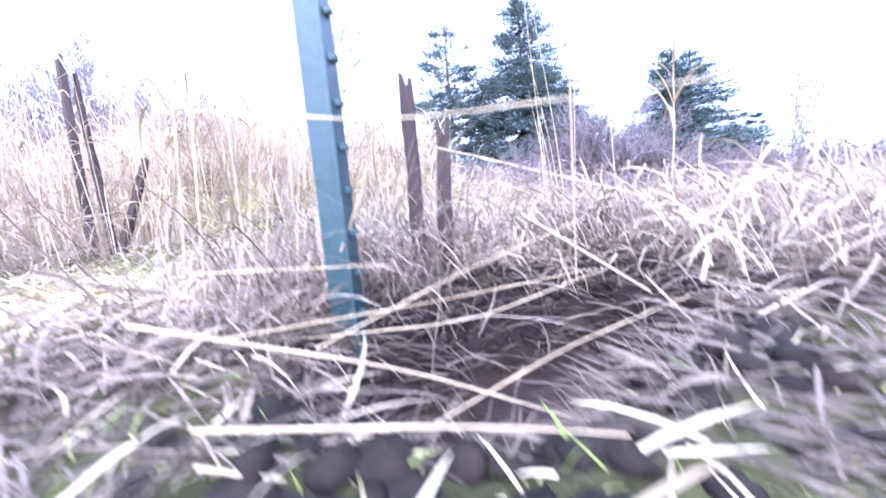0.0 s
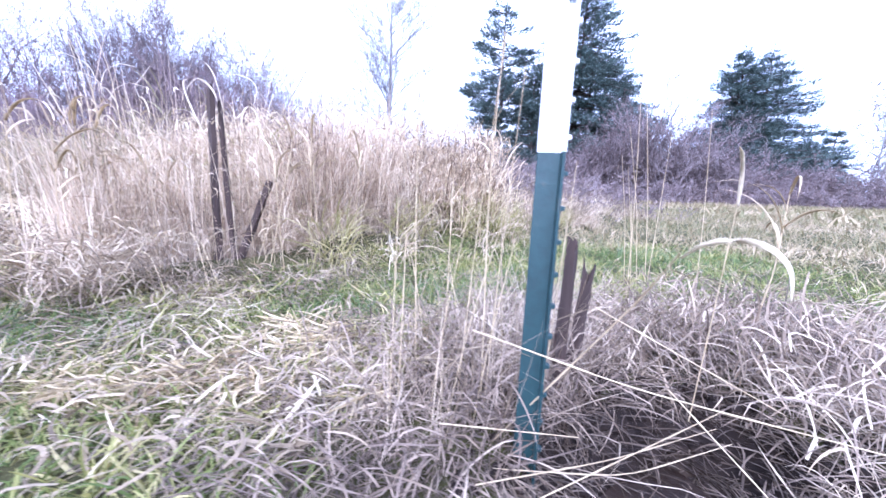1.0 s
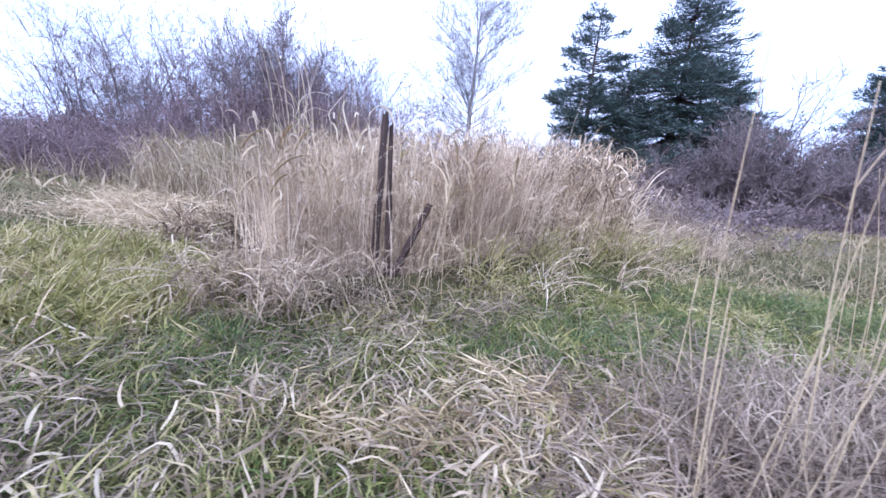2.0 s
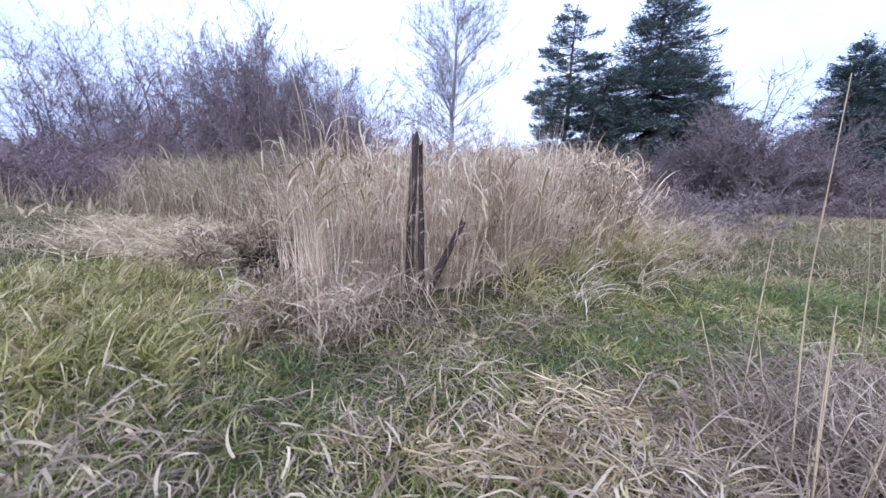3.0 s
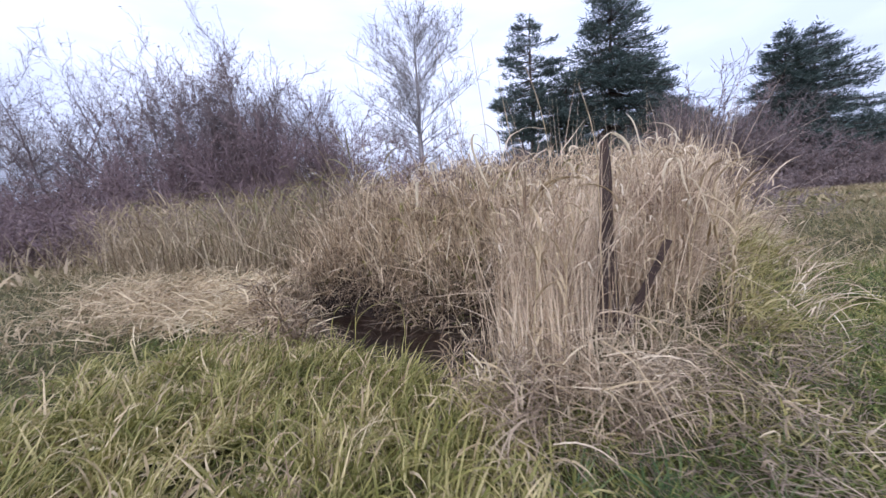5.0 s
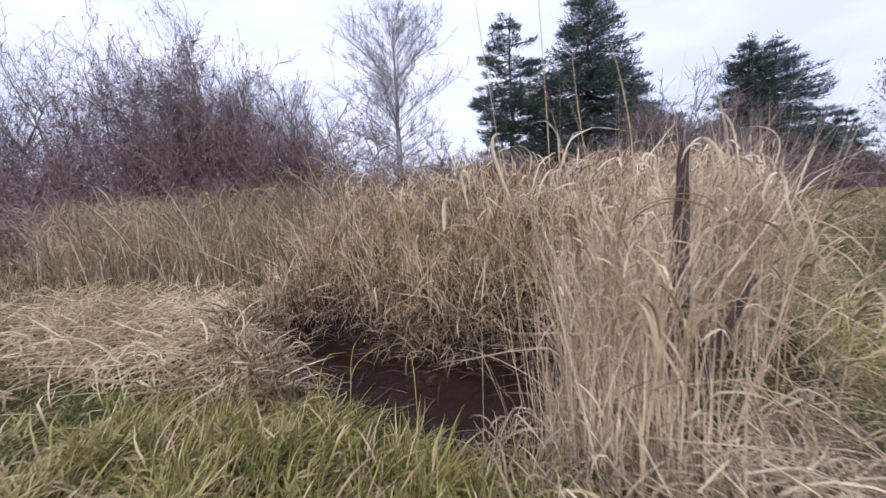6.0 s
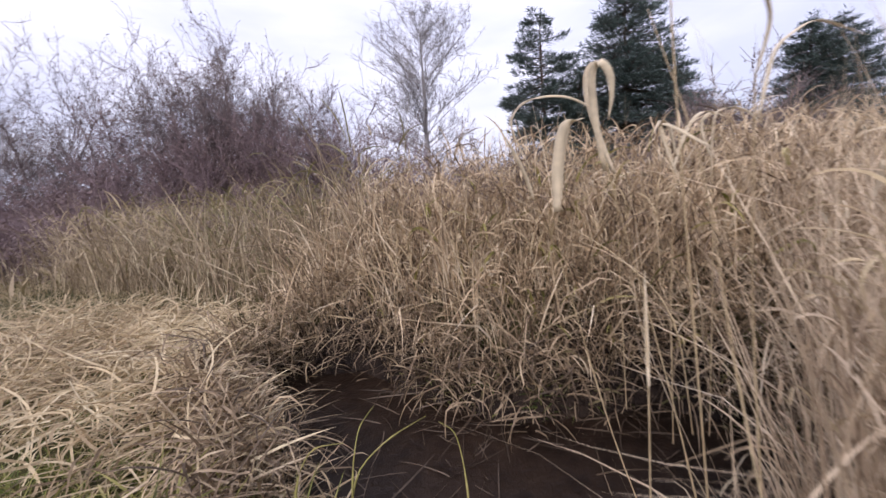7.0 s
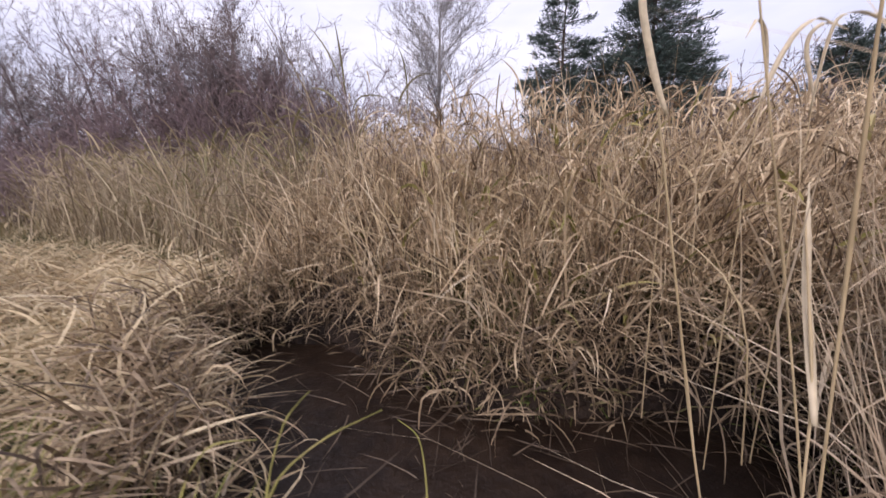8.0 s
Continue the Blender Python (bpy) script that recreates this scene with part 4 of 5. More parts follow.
ru = random.Random(29)
for _ in range(8):
    x, y, h = ru.uniform(0.45, 1.35), ru.uniform(0.55, 1.2), ru.uniform(0.35, 0.85)
    q = ru.uniform(-0.14, 0.14)
    stalk("dry_stalk", U, [(x, y, 0.0), (x + q * 0.4, y, h * 0.5), (x + q, y + ru.uniform(-0.03, 0.03), h)], 0.0015, 0.0008)
for x, y, q, h in ((-0.1, 0.16, 0.06, 0.72), (-0.05, 0.12, 0.04, 0.66), (-0.13, 0.08, 0.09, 0.4), (-0.16, 0.12, 0.07, 0.45), (-0.08, 0.07, 0.06, 0.36), (0.06, 0.1, 0.03, 0.5)):
    stalk("dry_stalk", U, [(x, y, 0.0), (x + q * 0.4, y, h * 0.5), (x + q, y + 0.01, h)], 0.0011, 0.0006)


# reeds with broad curled leaves beside the ditch and the post
def reed(label, stem, blades, r=0.0017):
    top = stalk("dry_reed", label, stem, r, r * 0.6, group="dry reeds", category="dry reed")
    o = np.array(stem[0])
    for k, (pts, w) in enumerate(blades):
        p = np.array(pts, dtype=float) - o
        t, q = np.linspace(0, 1, len(p)), np.linspace(0, 1, 25)
        path = np.stack([np.interp(q, t, p[:, c]) for c in range(3)], -1)
        for _ in range(5):
            path[1:-1] = 0.25 * path[:-2] + 0.5 * path[1:-1] + 0.25 * path[2:]
        d = np.gradient(path, axis=0)
        d /= np.linalg.norm(d, axis=1, keepdims=True)
        side = np.cross(d, np.cross(np.array([0.93, -0.37, 0.1]), d))
        side /= np.linalg.norm(side, axis=1, keepdims=True) + 1e-9
        fold = np.cross(side, d)
        prof = (0.38 * w * np.interp(q, [0, 0.2, 0.7, 1.0], [0.55, 1.0, 0.9, 0.08]))[:, None]
        v = np.stack([path - side * prof, path + fold * prof * 0.25, path + side * prof], 1).reshape(-1, 3)
        i = (np.arange(24) * 3)[:, None] + np.arange(2)[None]
        f = np.stack([i, i + 1, i + 4, i + 3], -1).reshape(-1, 4)
        lf = link_mesh("leaf", v, f, M_reed, top, smooth=True)
        md = lf.modifiers.new("thickness", "SOLIDIFY")
        md.thickness = 0.0004
    return top


reed("dead reed with broad curled bleached leaves", [(-1.66, 1.2, 0.0), (-1.74, 1.21, 0.4), (-1.825, 1.205, 0.72)],
     [([(-1.825, 1.203, 0.70), (-1.839, 1.199, 0.773), (-1.847, 1.186, 0.819), (-1.84, 1.178, 0.828), (-1.827, 1.176, 0.813), (-1.822, 1.184, 0.785), (-1.824, 1.193, 0.76)], 0.012),
      ([(-1.827, 1.214, 0.777), (-1.861, 1.224, 0.805), (-1.913, 1.244, 0.81), (-1.935, 1.258, 0.786), (-1.92, 1.263, 0.748), (-1.898, 1.261, 0.704)], 0.004)], 0.001)
reed("dead reed with one broad pale folded leaf", [(-1.72, 1.17, 0.0), (-1.84, 1.16, 0.35), (-1.908, 1.136, 0.6)],
     [([(-1.909, 1.137, 0.655), (-1.907, 1.136, 0.7), (-1.905, 1.13, 0.728), (-1.901, 1.123, 0.747), (-1.885, 1.115, 0.748)], 0.017),
      ([(-1.933, 1.14, 0.67), (-1.942, 1.133, 0.696), (-1.955, 1.124, 0.72), (-1.968, 1.117, 0.742)], 0.005)], 0.0009)
reed("dead reed leaning over, leaf hanging down", [(-1.72, 0.98, 0.0), (-1.755, 1.08, 0.45), (-1.757, 1.121, 0.685), (-1.743, 1.187, 0.787), (-1.756, 1.224, 0.9)],
     [([(-1.745, 1.13, 0.71), (-1.777, 1.16, 0.747), (-1.779, 1.164, 0.74), (-1.768, 1.16, 0.702), (-1.762, 1.155, 0.68)], 0.005)], 0.0009)
reed("dead reed standing at the ditch edge", [(-1.83, 1.1, 0.0), (-1.812, 1.134, 0.443), (-1.79, 1.18, 0.55)],
     [([(-1.812, 1.134, 0.443), (-1.796, 1.166, 0.508), (-1.786, 1.185, 0.57)], 0.006)], 0.0009)
reed("dead reed bowed over beside the steel post, curled leaf", [(-0.05, 0.03, 0.0), (0.05, -0.03, 0.18), (0.085, -0.12, 0.32), (0.06, -0.2, 0.39)],
     [([(0.062, -0.2, 0.385), (0.058, -0.225, 0.403), (0.08, -0.235, 0.41), (0.107, -0.24, 0.404), (0.112, -0.255, 0.388), (0.1, -0.268, 0.366)], 0.0075)], 0.0014)
reed("dead reed with an upright bleached leaf", [(0.36, 0.08, 0.0), (0.345, 0.05, 0.3), (0.335, 0.034, 0.45)],
     [([(0.335, 0.034, 0.43), (0.32, 0.02, 0.48), (0.285, -0.01, 0.51), (0.25, -0.04, 0.515)], 0.008)], 0.0011)
reed("dead reed leaf arching out of the stand's edge", [(-1.6, 1.2, 0.0), (-1.62, 1.22, 0.5), (-1.64, 1.2, 0.8)],
     [([(-1.64, 1.2, 0.8), (-1.63, 1.19, 0.86), (-1.67, 1.16, 0.885), (-1.73, 1.12, 0.875), (-1.77, 1.1, 0.85)], 0.006),
      ([(-1.635, 1.2, 0.75), (-1.6, 1.22, 0.84), (-1.54, 1.23, 0.875), (-1.46, 1.24, 0.85)], 0.006)], 0.0012)
reed("dead reed with long thin leaves at the stand's edge", [(-1.56, 1.1, 0.0), (-1.57, 1.1, 0.5), (-1.58, 1.12, 0.83)],
     [([(-1.58, 1.12, 0.83), (-1.59, 1.1, 0.9), (-1.64, 1.06, 0.93), (-1.70, 1.02, 0.91)], 0.006),
      ([(-1.58, 1.12, 0.8), (-1.55, 1.12, 0.89), (-1.48, 1.12, 0.92), (-1.4, 1.1, 0.9)], 0.006)], 0.0012)
reed("dead reed with one long broad pale leaf", [(-1.52, 1.76, 0.0), (-1.53, 1.76, 0.4), (-1.545, 1.75, 0.74)],
     [([(-1.544, 1.75, 0.73), (-1.575, 1.75, 0.797), (-1.6, 1.745, 0.869), (-1.625, 1.74, 0.944), (-1.63, 1.73, 1.0), (-1.615, 1.72, 1.03), (-1.59, 1.71, 1.02)], 0.02)], 0.0014)
reed("dead reed with arching brown leaves at the stand's edge", [(-1.48, 1.6, 0.0), (-1.485, 1.6, 0.4), (-1.477, 1.6, 0.72)],
     [([(-1.477, 1.6, 0.719), (-1.459, 1.6, 0.782), (-1.435, 1.6, 0.83), (-1.407, 1.6, 0.851), (-1.378, 1.6, 0.842)], 0.011),
      ([(-1.47, 1.6, 0.75), (-1.5, 1.58, 0.82), (-1.54, 1.55, 0.83), (-1.57, 1.53, 0.79)], 0.008)], 0.0014)
reed("dead reed with thin curling leaves in the stand", [(-1.37, 1.62, 0.0), (-1.365, 1.62, 0.4), (-1.37, 1.62, 0.733)],
     [([(-1.37, 1.62, 0.733), (-1.397, 1.62, 0.807), (-1.399, 1.615, 0.833), (-1.38, 1.61, 0.85), (-1.35, 1.6, 0.83)], 0.009),
      ([(-1.372, 1.62, 0.7), (-1.4, 1.58, 0.843), (-1.358, 1.58, 0.85), (-1.318, 1.58, 0.836), (-1.283, 1.58, 0.80)], 0.007)], 0.0014)
# bent leaves and stems at the crown of the stand, beside the old post
reed("dead reed with a broad leaf hanging by the old post", [(-1.149, 1.12, 0.0), (-1.161, 1.12, 0.439), (-1.169, 1.12, 0.877)],
     [([(-1.169, 1.12, 0.877), (-1.143, 1.12, 0.865), (-1.12, 1.12, 0.845), (-1.103, 1.12, 0.816), (-1.094, 1.12, 0.781)], 0.015),
      ([(-1.169, 1.12, 0.877), (-1.189, 1.12, 0.867), (-1.215, 1.12, 0.84), (-1.227, 1.12, 0.806)], 0.006)], 0.0012)
reed("dead reed bent over in a thin arch", [(-0.923, 1.12, 0.0), (-0.935, 1.12, 0.388), (-0.943, 1.12, 0.776)],
     [([(-0.943, 1.12, 0.776), (-0.923, 1.12, 0.836), (-0.932, 1.12, 0.868), (-0.962, 1.12, 0.892), (-1.004, 1.12, 0.901), (-1.055, 1.12, 0.897)], 0.005)], 0.0012)
reed("dead reed with a looped bleached leaf", [(-0.967, 1.1, 0.0), (-0.979, 1.1, 0.35), (-0.987, 1.1, 0.7)],
     [([(-0.987, 1.1, 0.7), (-0.98, 1.1, 0.748), (-0.961, 1.1, 0.769), (-0.936, 1.1, 0.763), (-0.918, 1.1, 0.733), (-0.92, 1.1, 0.69), (-0.895, 1.1, 0.643), (-0.868, 1.1, 0.558)], 0.012),
      ([(-0.98, 1.1, 0.748), (-0.991, 1.1, 0.705), (-0.979, 1.1, 0.667)], 0.008)], 0.0013)
reed("dead reed with spiky drooping leaves", [(-0.874, 1.1, 0.0), (-0.886, 1.1, 0.348), (-0.894, 1.1, 0.696)],
     [([(-0.894, 1.1, 0.696), (-0.866, 1.1, 0.67), (-0.84, 1.1, 0.626), (-0.82, 1.1, 0.563), (-0.814, 1.1, 0.52)], 0.007),
      ([(-0.894, 1.1, 0.696), (-0.861, 1.1, 0.715), (-0.809, 1.1, 0.727)], 0.004),
      ([(-0.886, 1.1, 0.707), (-0.868, 1.1, 0.77), (-0.836, 1.1, 0.839)], 0.0045)], 0.0012)
reed("slender dead reed leaning in the stand", [(-1.042, 1.1, 0.0), (-1.054, 1.1, 0.37), (-1.062, 1.1, 0.741)],
     [([(-1.062, 1.1, 0.741), (-1.074, 1.1, 0.827), (-1.093, 1.1, 0.897), (-1.115, 1.1, 0.929), (-1.127, 1.1, 0.936)], 0.006)], 0.0011)
reed("dead reed with a short broad hanging leaf", [(-1.346, 1.05, 0.0), (-1.358, 1.05, 0.387), (-1.366, 1.05, 0.773)],
     [([(-1.366, 1.05, 0.773), (-1.35, 1.05, 0.767), (-1.337, 1.05, 0.738), (-1.329, 1.05, 0.683)], 0.013),
      ([(-1.366, 1.05, 0.773), (-1.382, 1.05, 0.813), (-1.345, 1.05, 0.854), (-1.293, 1.05, 0.916)], 0.005)], 0.0012)
T = "tall thin dry stalk rising above the stand"
for pts in ([(-1.6, 1.05, 0.0), (-1.63, 1.05, 0.6), (-1.64, 1.04, 0.88), (-1.683, 0.976, 1.17)],
            [(-1.5, 1.02, 0.0), (-1.529, 1.017, 0.659), (-1.574, 1.019, 0.937), (-1.6, 0.994, 1.06)],
            [(-1.4, 1.02, 0.0), (-1.43, 1.015, 0.823), (-1.468, 1.007, 0.982), (-1.506, 0.995, 1.08)],
            [(-1.64, 1.25, 0.0), (-1.716, 1.242, 0.882), (-1.793, 1.135, 1.25)],
            [(-1.33, 0.85, 0.0), (-1.352, 0.829, 0.752), (-1.368, 0.833, 0.861), (-1.402, 0.835, 0.97)],
            [(-1.5, 1.5, 0.1), (-1.563, 1.46, 0.426), (-1.581, 1.744, 0.527), (-1.785, 2.039, 0.692)]):
    stalk("dry_stalk", T, pts, 0.0014, 0.0008)
G = "arching green grass blade at the ditch edge"
for k, pts in enumerate(([(-2.27, 1.34, 0.0), (-2.267, 1.391, 0.16), (-2.259, 1.432, 0.22), (-2.228, 1.456, 0.251)],
                         [(-2.27, 1.33, 0.0), (-2.265, 1.386, 0.15), (-2.193, 1.418, 0.20), (-2.115, 1.463, 0.215)],
                         [(-2.03, 1.3, -0.05), (-2.035, 1.4, 0.12), (-2.05, 1.439, 0.19), (-2.087, 1.451, 0.207)],
                         [(-2.38, 1.32, 0.0), (-2.367, 1.354, 0.17), (-2.341, 1.379, 0.218), (-2.28, 1.393, 0.213)])):
    stalk("grass_blade", G, pts, 0.0022, 0.0007, group="green blades", category="grass blade", material=M_lush)


F = "long thin dead stalk fallen across the bank grass"
rf = random.Random(63)
for _ in range(22):
    x, y = rf.uniform(-2.5, -1.0), rf.uniform(1.95, 2.6)
    z = 0.12 + 0.75 * (y - 1.95)
    a, L = rf.choice((rf.uniform(-0.9, -0.2), rf.uniform(2.4, 3.3))), rf.uniform(0.22, 0.42)
    d = Vector((math.cos(a) * L, math.sin(a) * L * 0.4, -rf.uniform(0.05, 0.3)))
    p0 = Vector((x, y, z)) - d * 0.5
    stalk("dry_stalk", F, [tuple(p0), tuple(p0 + d * 0.5 + Vector((0, 0, rf.uniform(0.02, 0.07)))), tuple(p0 + d)], 0.0016, 0.0008)


B = "thin broken pale stalk fallen out of the stand"
rb = random.Random(91)
for _ in range(18):
    x = rb.uniform(-1.5, -0.55)
    y = 0.95 * x + rb.uniform(2.0, 2.12)
    a, L = rb.uniform(-2.3, -0.6), rb.uniform(0.2, 0.42)
    z0, z1 = rb.uniform(0.1, 0.28), rb.uniform(0.03, 0.1)
    dx, dy = math.cos(a) * L, math.sin(a) * L * 0.8
    stalk("dry_stalk", B, [(x, y, z0), (x + dx * 0.45, y + dy * 0.45, z0 * 0.8 + 0.03), (x + dx, y + dy, z1)], 0.0017, 0.0009, ((0.7, a + 0.8, 0.07, 0.005, 0.8, 1.2),))


# leafy dead stalks at the edges of the stand, the bank and the post
def leafy(seed, h, n, label):
    rng = random.Random(seed)
    lv = [(rng.uniform(0.25, 0.97), rng.uniform(-3.1, 3.1), rng.uniform(0.14, 0.3), rng.uniform(0.007, 0.012), rng.uniform(0.25, 0.7), rng.uniform(1.2, 2.9)) for _ in range(n)]
    b = rng.uniform(-0.08, 0.08)
    return stalk("leafy_stalk", label, [(0, 0, 0), (b * 0.4, 0.01, h * 0.5), (b, 0.03 * rng.uniform(-1, 1), h)], 0.0022, 0.0012, lv, group="leafy stalks", category="dry stalk")


spots_tall = [(-1.6, 0.74), (-1.5, 0.76), (-1.56, 0.9), (-1.4, 1.2), (-1.47, 0.84), (-0.8, 1.02), (-0.68, 1.15), (-0.55, 1.3), (-1.45, 0.95), (-1.36, 1.05), (-0.9, 1.1), (-0.75, 1.25)]
spots_low = [(-2.5, 2.55), (-2.35, 2.45), (-2.2, 2.4), (-2.05, 2.32), (-1.9, 2.25), (-1.75, 2.2), (-1.6, 2.22), (-1.45, 2.2), (-1.3, 2.25), (-1.15, 2.2), (-2.1, 2.55), (-1.8, 2.5), (-1.5, 2.45), (-1.2, 2.4), (-1.65, 2.7), (-2.0, 2.75), (-2.3, 2.7), (0.85, 0.45)]
kinds = [leafy(900 + k, h, n, lab) for k, (h, n, lab) in enumerate(((0.66, 7, "tall dead grass stalk with curling straw leaves"), (0.58, 6, "dead grass stalk with drooping straw leaves"), (0.5, 6, "short dead grass stalk with curled leaves")))]
rl = random.Random(77)
for k, (x, y) in enumerate(spots_tall + spots_low):
    src = kinds[k % 2] if k < len(spots_tall) else kinds[2]
    g = float(ground_z(np.array(x), np.array(y)))
    m = pose(x, y, g - 0.02, rl.uniform(-9, 9), rl.uniform(-9, 9), rl.uniform(0, 360))
    if k in (0, 1, len(spots_tall)):
        src.matrix_basis = m
    else:
        copy_thing(src, m)


# ---- woody plants ----
def branch_level(rng, parents, radii, count, length, up, k, shrink=0.55, along=(0.25, 1.0), turn=0.55):
    """Branches that leave random points of their parents."""
    n, kp, _ = parents.shape
    ln = np.linalg.norm(np.diff(parents, axis=1), axis=2).sum(1)
    pick = rng.choice(n, count, p=ln / ln.sum())
    s = rng.uniform(*along, count) * (kp - 1)
    i = np.minimum(s.astype(int), kp - 2)
    fr = (s - i)[:, None]
    base = parents[pick, i] * (1 - fr) + parents[pick, i + 1] * fr
    pd = parents[pick, i + 1] - parents[pick, i]
    pd /= np.linalg.norm(pd, axis=1, keepdims=True) + 1e-9
    d = pd * rng.uniform(0.3, 0.9, count)[:, None] + rng.normal(0, turn, (count, 3))
    d[:, 2] += up
    d /= np.linalg.norm(d, axis=1, keepdims=True)
    L = rng.uniform(*length, count)
    q = np.linspace(0, 1, k)
    bend = rng.normal(0, 0.18, (count, 3))
    bend[:, 2] += 0.12
    path = base[:, None] + d[:, None] * (L[:, None] * q)[..., None] + bend[:, None] * (L[:, None] * q ** 2)[..., None]
    path[:, 1:] += rng.normal(0, 0.06, (count, k - 1, 3)) * L[:, None, None]
    r = (radii[pick, i] * shrink)[:, None] * np.linspace(1, 0.35, k)[None]
    return path, r


def leaf_scraps(name, rng, base, size, material, parent):
    """Small withered leaves at the given places."""
    n = len(base)
    v, f = ribbons(base, rng.uniform(*size, n) * 1.6, rng.uniform(*size, n), rng.uniform(-3.1, 3.1, n), rng.uniform(0.2, 2.2, n), rng.uniform(-0.5, 1.2, n), 1, tip=0.35, rng=rng)
    return tagged(link_mesh(name, v, f, material, parent), kind="stuff")


def shrub(name, label, x, y, width, height, seed, bark, stems=26, twigs=(260, 1300), leaves=0, leaf_low=0.0, leaf_size=(0.05, 0.12), depth=1.6, rmin=0.004):
    """A thicket bush: many stems from a broad foot, two orders of twigs, withered leaves, thickest low down."""
    rng = R(seed)
    top = tagged(new(name), label, "shrub", "thicket shrubs")
    z0 = float(ground_z(np.array(x), np.array(y)))
    top.location = (x, y, z0)
    k = 6
    q = np.linspace(0, 1, k)
    b = np.stack([rng.normal(0, width * 0.3, stems), rng.normal(0, depth * 0.3, stems), np.full(stems, -0.1)], -1)
    d = np.stack([b[:, 0] * 0.35 / max(width * 0.3, 0.1) + rng.normal(0, 0.25, stems), rng.normal(0, 0.25, stems), np.ones(stems)], -1)
    L = height * rng.uniform(0.55, 1.0, stems) * np.clip(1.05 - 0.4 * (np.abs(b[:, 0]) / (width * 0.6)) ** 2, 0.45, 1.0)
    arch = np.stack([rng.normal(0, 0.3, stems), rng.normal(0, 0.3, stems), rng.uniform(-0.3, 0.0, stems)], -1)
    p0 = b[:, None] + d[:, None] * (L[:, None] * q)[..., None] * 0.95 + arch[:, None] * (L[:, None] * q ** 2)[..., None] + rng.normal(0, 0.03, (stems, k, 3)) * L[:, None, None] * q[None, :, None]
    r0 = (0.012 + 0.012 * rng.uniform(0, 1, stems))[:, None] * (height / 4) * np.linspace(1, 0.3, k)[None]
    p1, r1 = branch_level(rng, p0, r0, twigs[0], (0.08 * height, 0.2 * height), 0.3, 5, along=(0.2, 0.98))
    p2, r2 = branch_level(rng, p1, r1, twigs[1], (0.05 * height, 0.13 * height), 0.2, 3)
    r0, r1, r2 = np.maximum(r0, rmin * 1.6), np.maximum(r1, rmin * 1.2), np.maximum(r2, rmin)
    v, f = tubes(p0, r0, 5)
    tagged(link_mesh("brushwood", v, f, bark, top), kind="stuff")
    v, f = join([tubes(p1, r1, 3), tubes(p2, r2, 3)])
    tagged(link_mesh("brush", v, f, bark, top), kind="stuff")
    if leaves:
        pick, at = rng.integers(0, len(p2), leaves), rng.integers(0, 3, leaves)
        base = p2[pick, at] + rng.normal(0, 0.05, (leaves, 3))
        low = rng.uniform(0, 1, leaves) < leaf_low
        m = low.sum()
        base[low, 0] = rng.normal(0, width * 0.36, m)
        base[low, 1] = rng.normal(0, depth * 0.35, m)
        roof = height * 0.82 * np.exp(-((base[low, 0] / (width * 0.75)) ** 2))
        base[low, 2] = rng.beta(1.2, 1.6, m) * roof
        base[:, 2] = np.maximum(base[:, 2], 0.0)
        leaf_scraps("dead_foliage", rng, base, leaf_size, M_deadleaf, top)
    return top


def open_tree(label, x, y, height, spread, seed, bark, stems=6, leaves=300, lean=0.0, twigs=(90, 700, 2600), rmin=0.006, thick=0.011, leaf_size=(0.025, 0.06)):
    """A small leafless tree of several curved stems, open enough to see the sky through, with a few leaves at the tips."""
    rng = R(seed)
    top = tagged(new("bare_tree"), label, "tree", "bare trees")
    top.location = (x, y, float(ground_z(np.array(x), np.array(y))))
    k = 9
    q = np.linspace(0, 1, k)
    a = rng.uniform(0, 2 * math.pi, stems)
    out = spread * rng.uniform(0.25, 1.0, stems)
    L = height * rng.uniform(0.62, 1.0, stems)
    L[0] = height
    bow = rng.uniform(0.8, 1.8, stems)
    p0 = np.stack([np.cos(a)[:, None] * out[:, None] * q ** bow[:, None] + lean * q, np.sin(a)[:, None] * 0.6 * out[:, None] * q ** bow[:, None], L[:, None] * (q * 1.0)[None] - 0.2], -1)
    wig = np.cumsum(rng.normal(0, 0.022, (stems, k, 3)), 1) * height * q[None, :, None]
    p0 = p0 + wig * np.array([1, 1, 0.3])
    r0 = (thick * height * rng.uniform(0.6, 1.0, stems))[:, None] * np.linspace(1, 0.16, k)[None]
    v, f = tubes(p0, r0, 6)
    link_mesh("stem", v, f, bark, top, smooth=True)
    p1, r1 = branch_level(rng, p0, r0, twigs[0], (0.12 * height, 0.32 * height), 0.35, 6, along=(0.25, 0.98), turn=0.5)
    p2, r2 = branch_level(rng, p1, r1, twigs[1], (0.05 * height, 0.14 * height), 0.3, 4, along=(0.15, 1.0), turn=0.5)
    p3, r3 = branch_level(rng, p2, r2, twigs[2], (0.02 * height, 0.06 * height), 0.2, 3, along=(0.1, 1.0))
    v, f = tubes(p1, np.maximum(r1, rmin * 1.3), 4)
    tagged(link_mesh("branching", v, f, bark, top), kind="stuff")
    v, f = join([tubes(p2, np.maximum(r2, rmin), 3), tubes(p3, np.maximum(r3, rmin * 0.8), 3)])
    tagged(link_mesh("brush", v, f, bark, top), kind="stuff")
    if leaves:
        pick = rng.integers(0, len(p3), leaves)
        leaf_scraps("dead_foliage", rng, p3[pick, 2] + rng.normal(0, 0.02, (leaves, 3)), leaf_size, M_deadleaf, top)
    return top


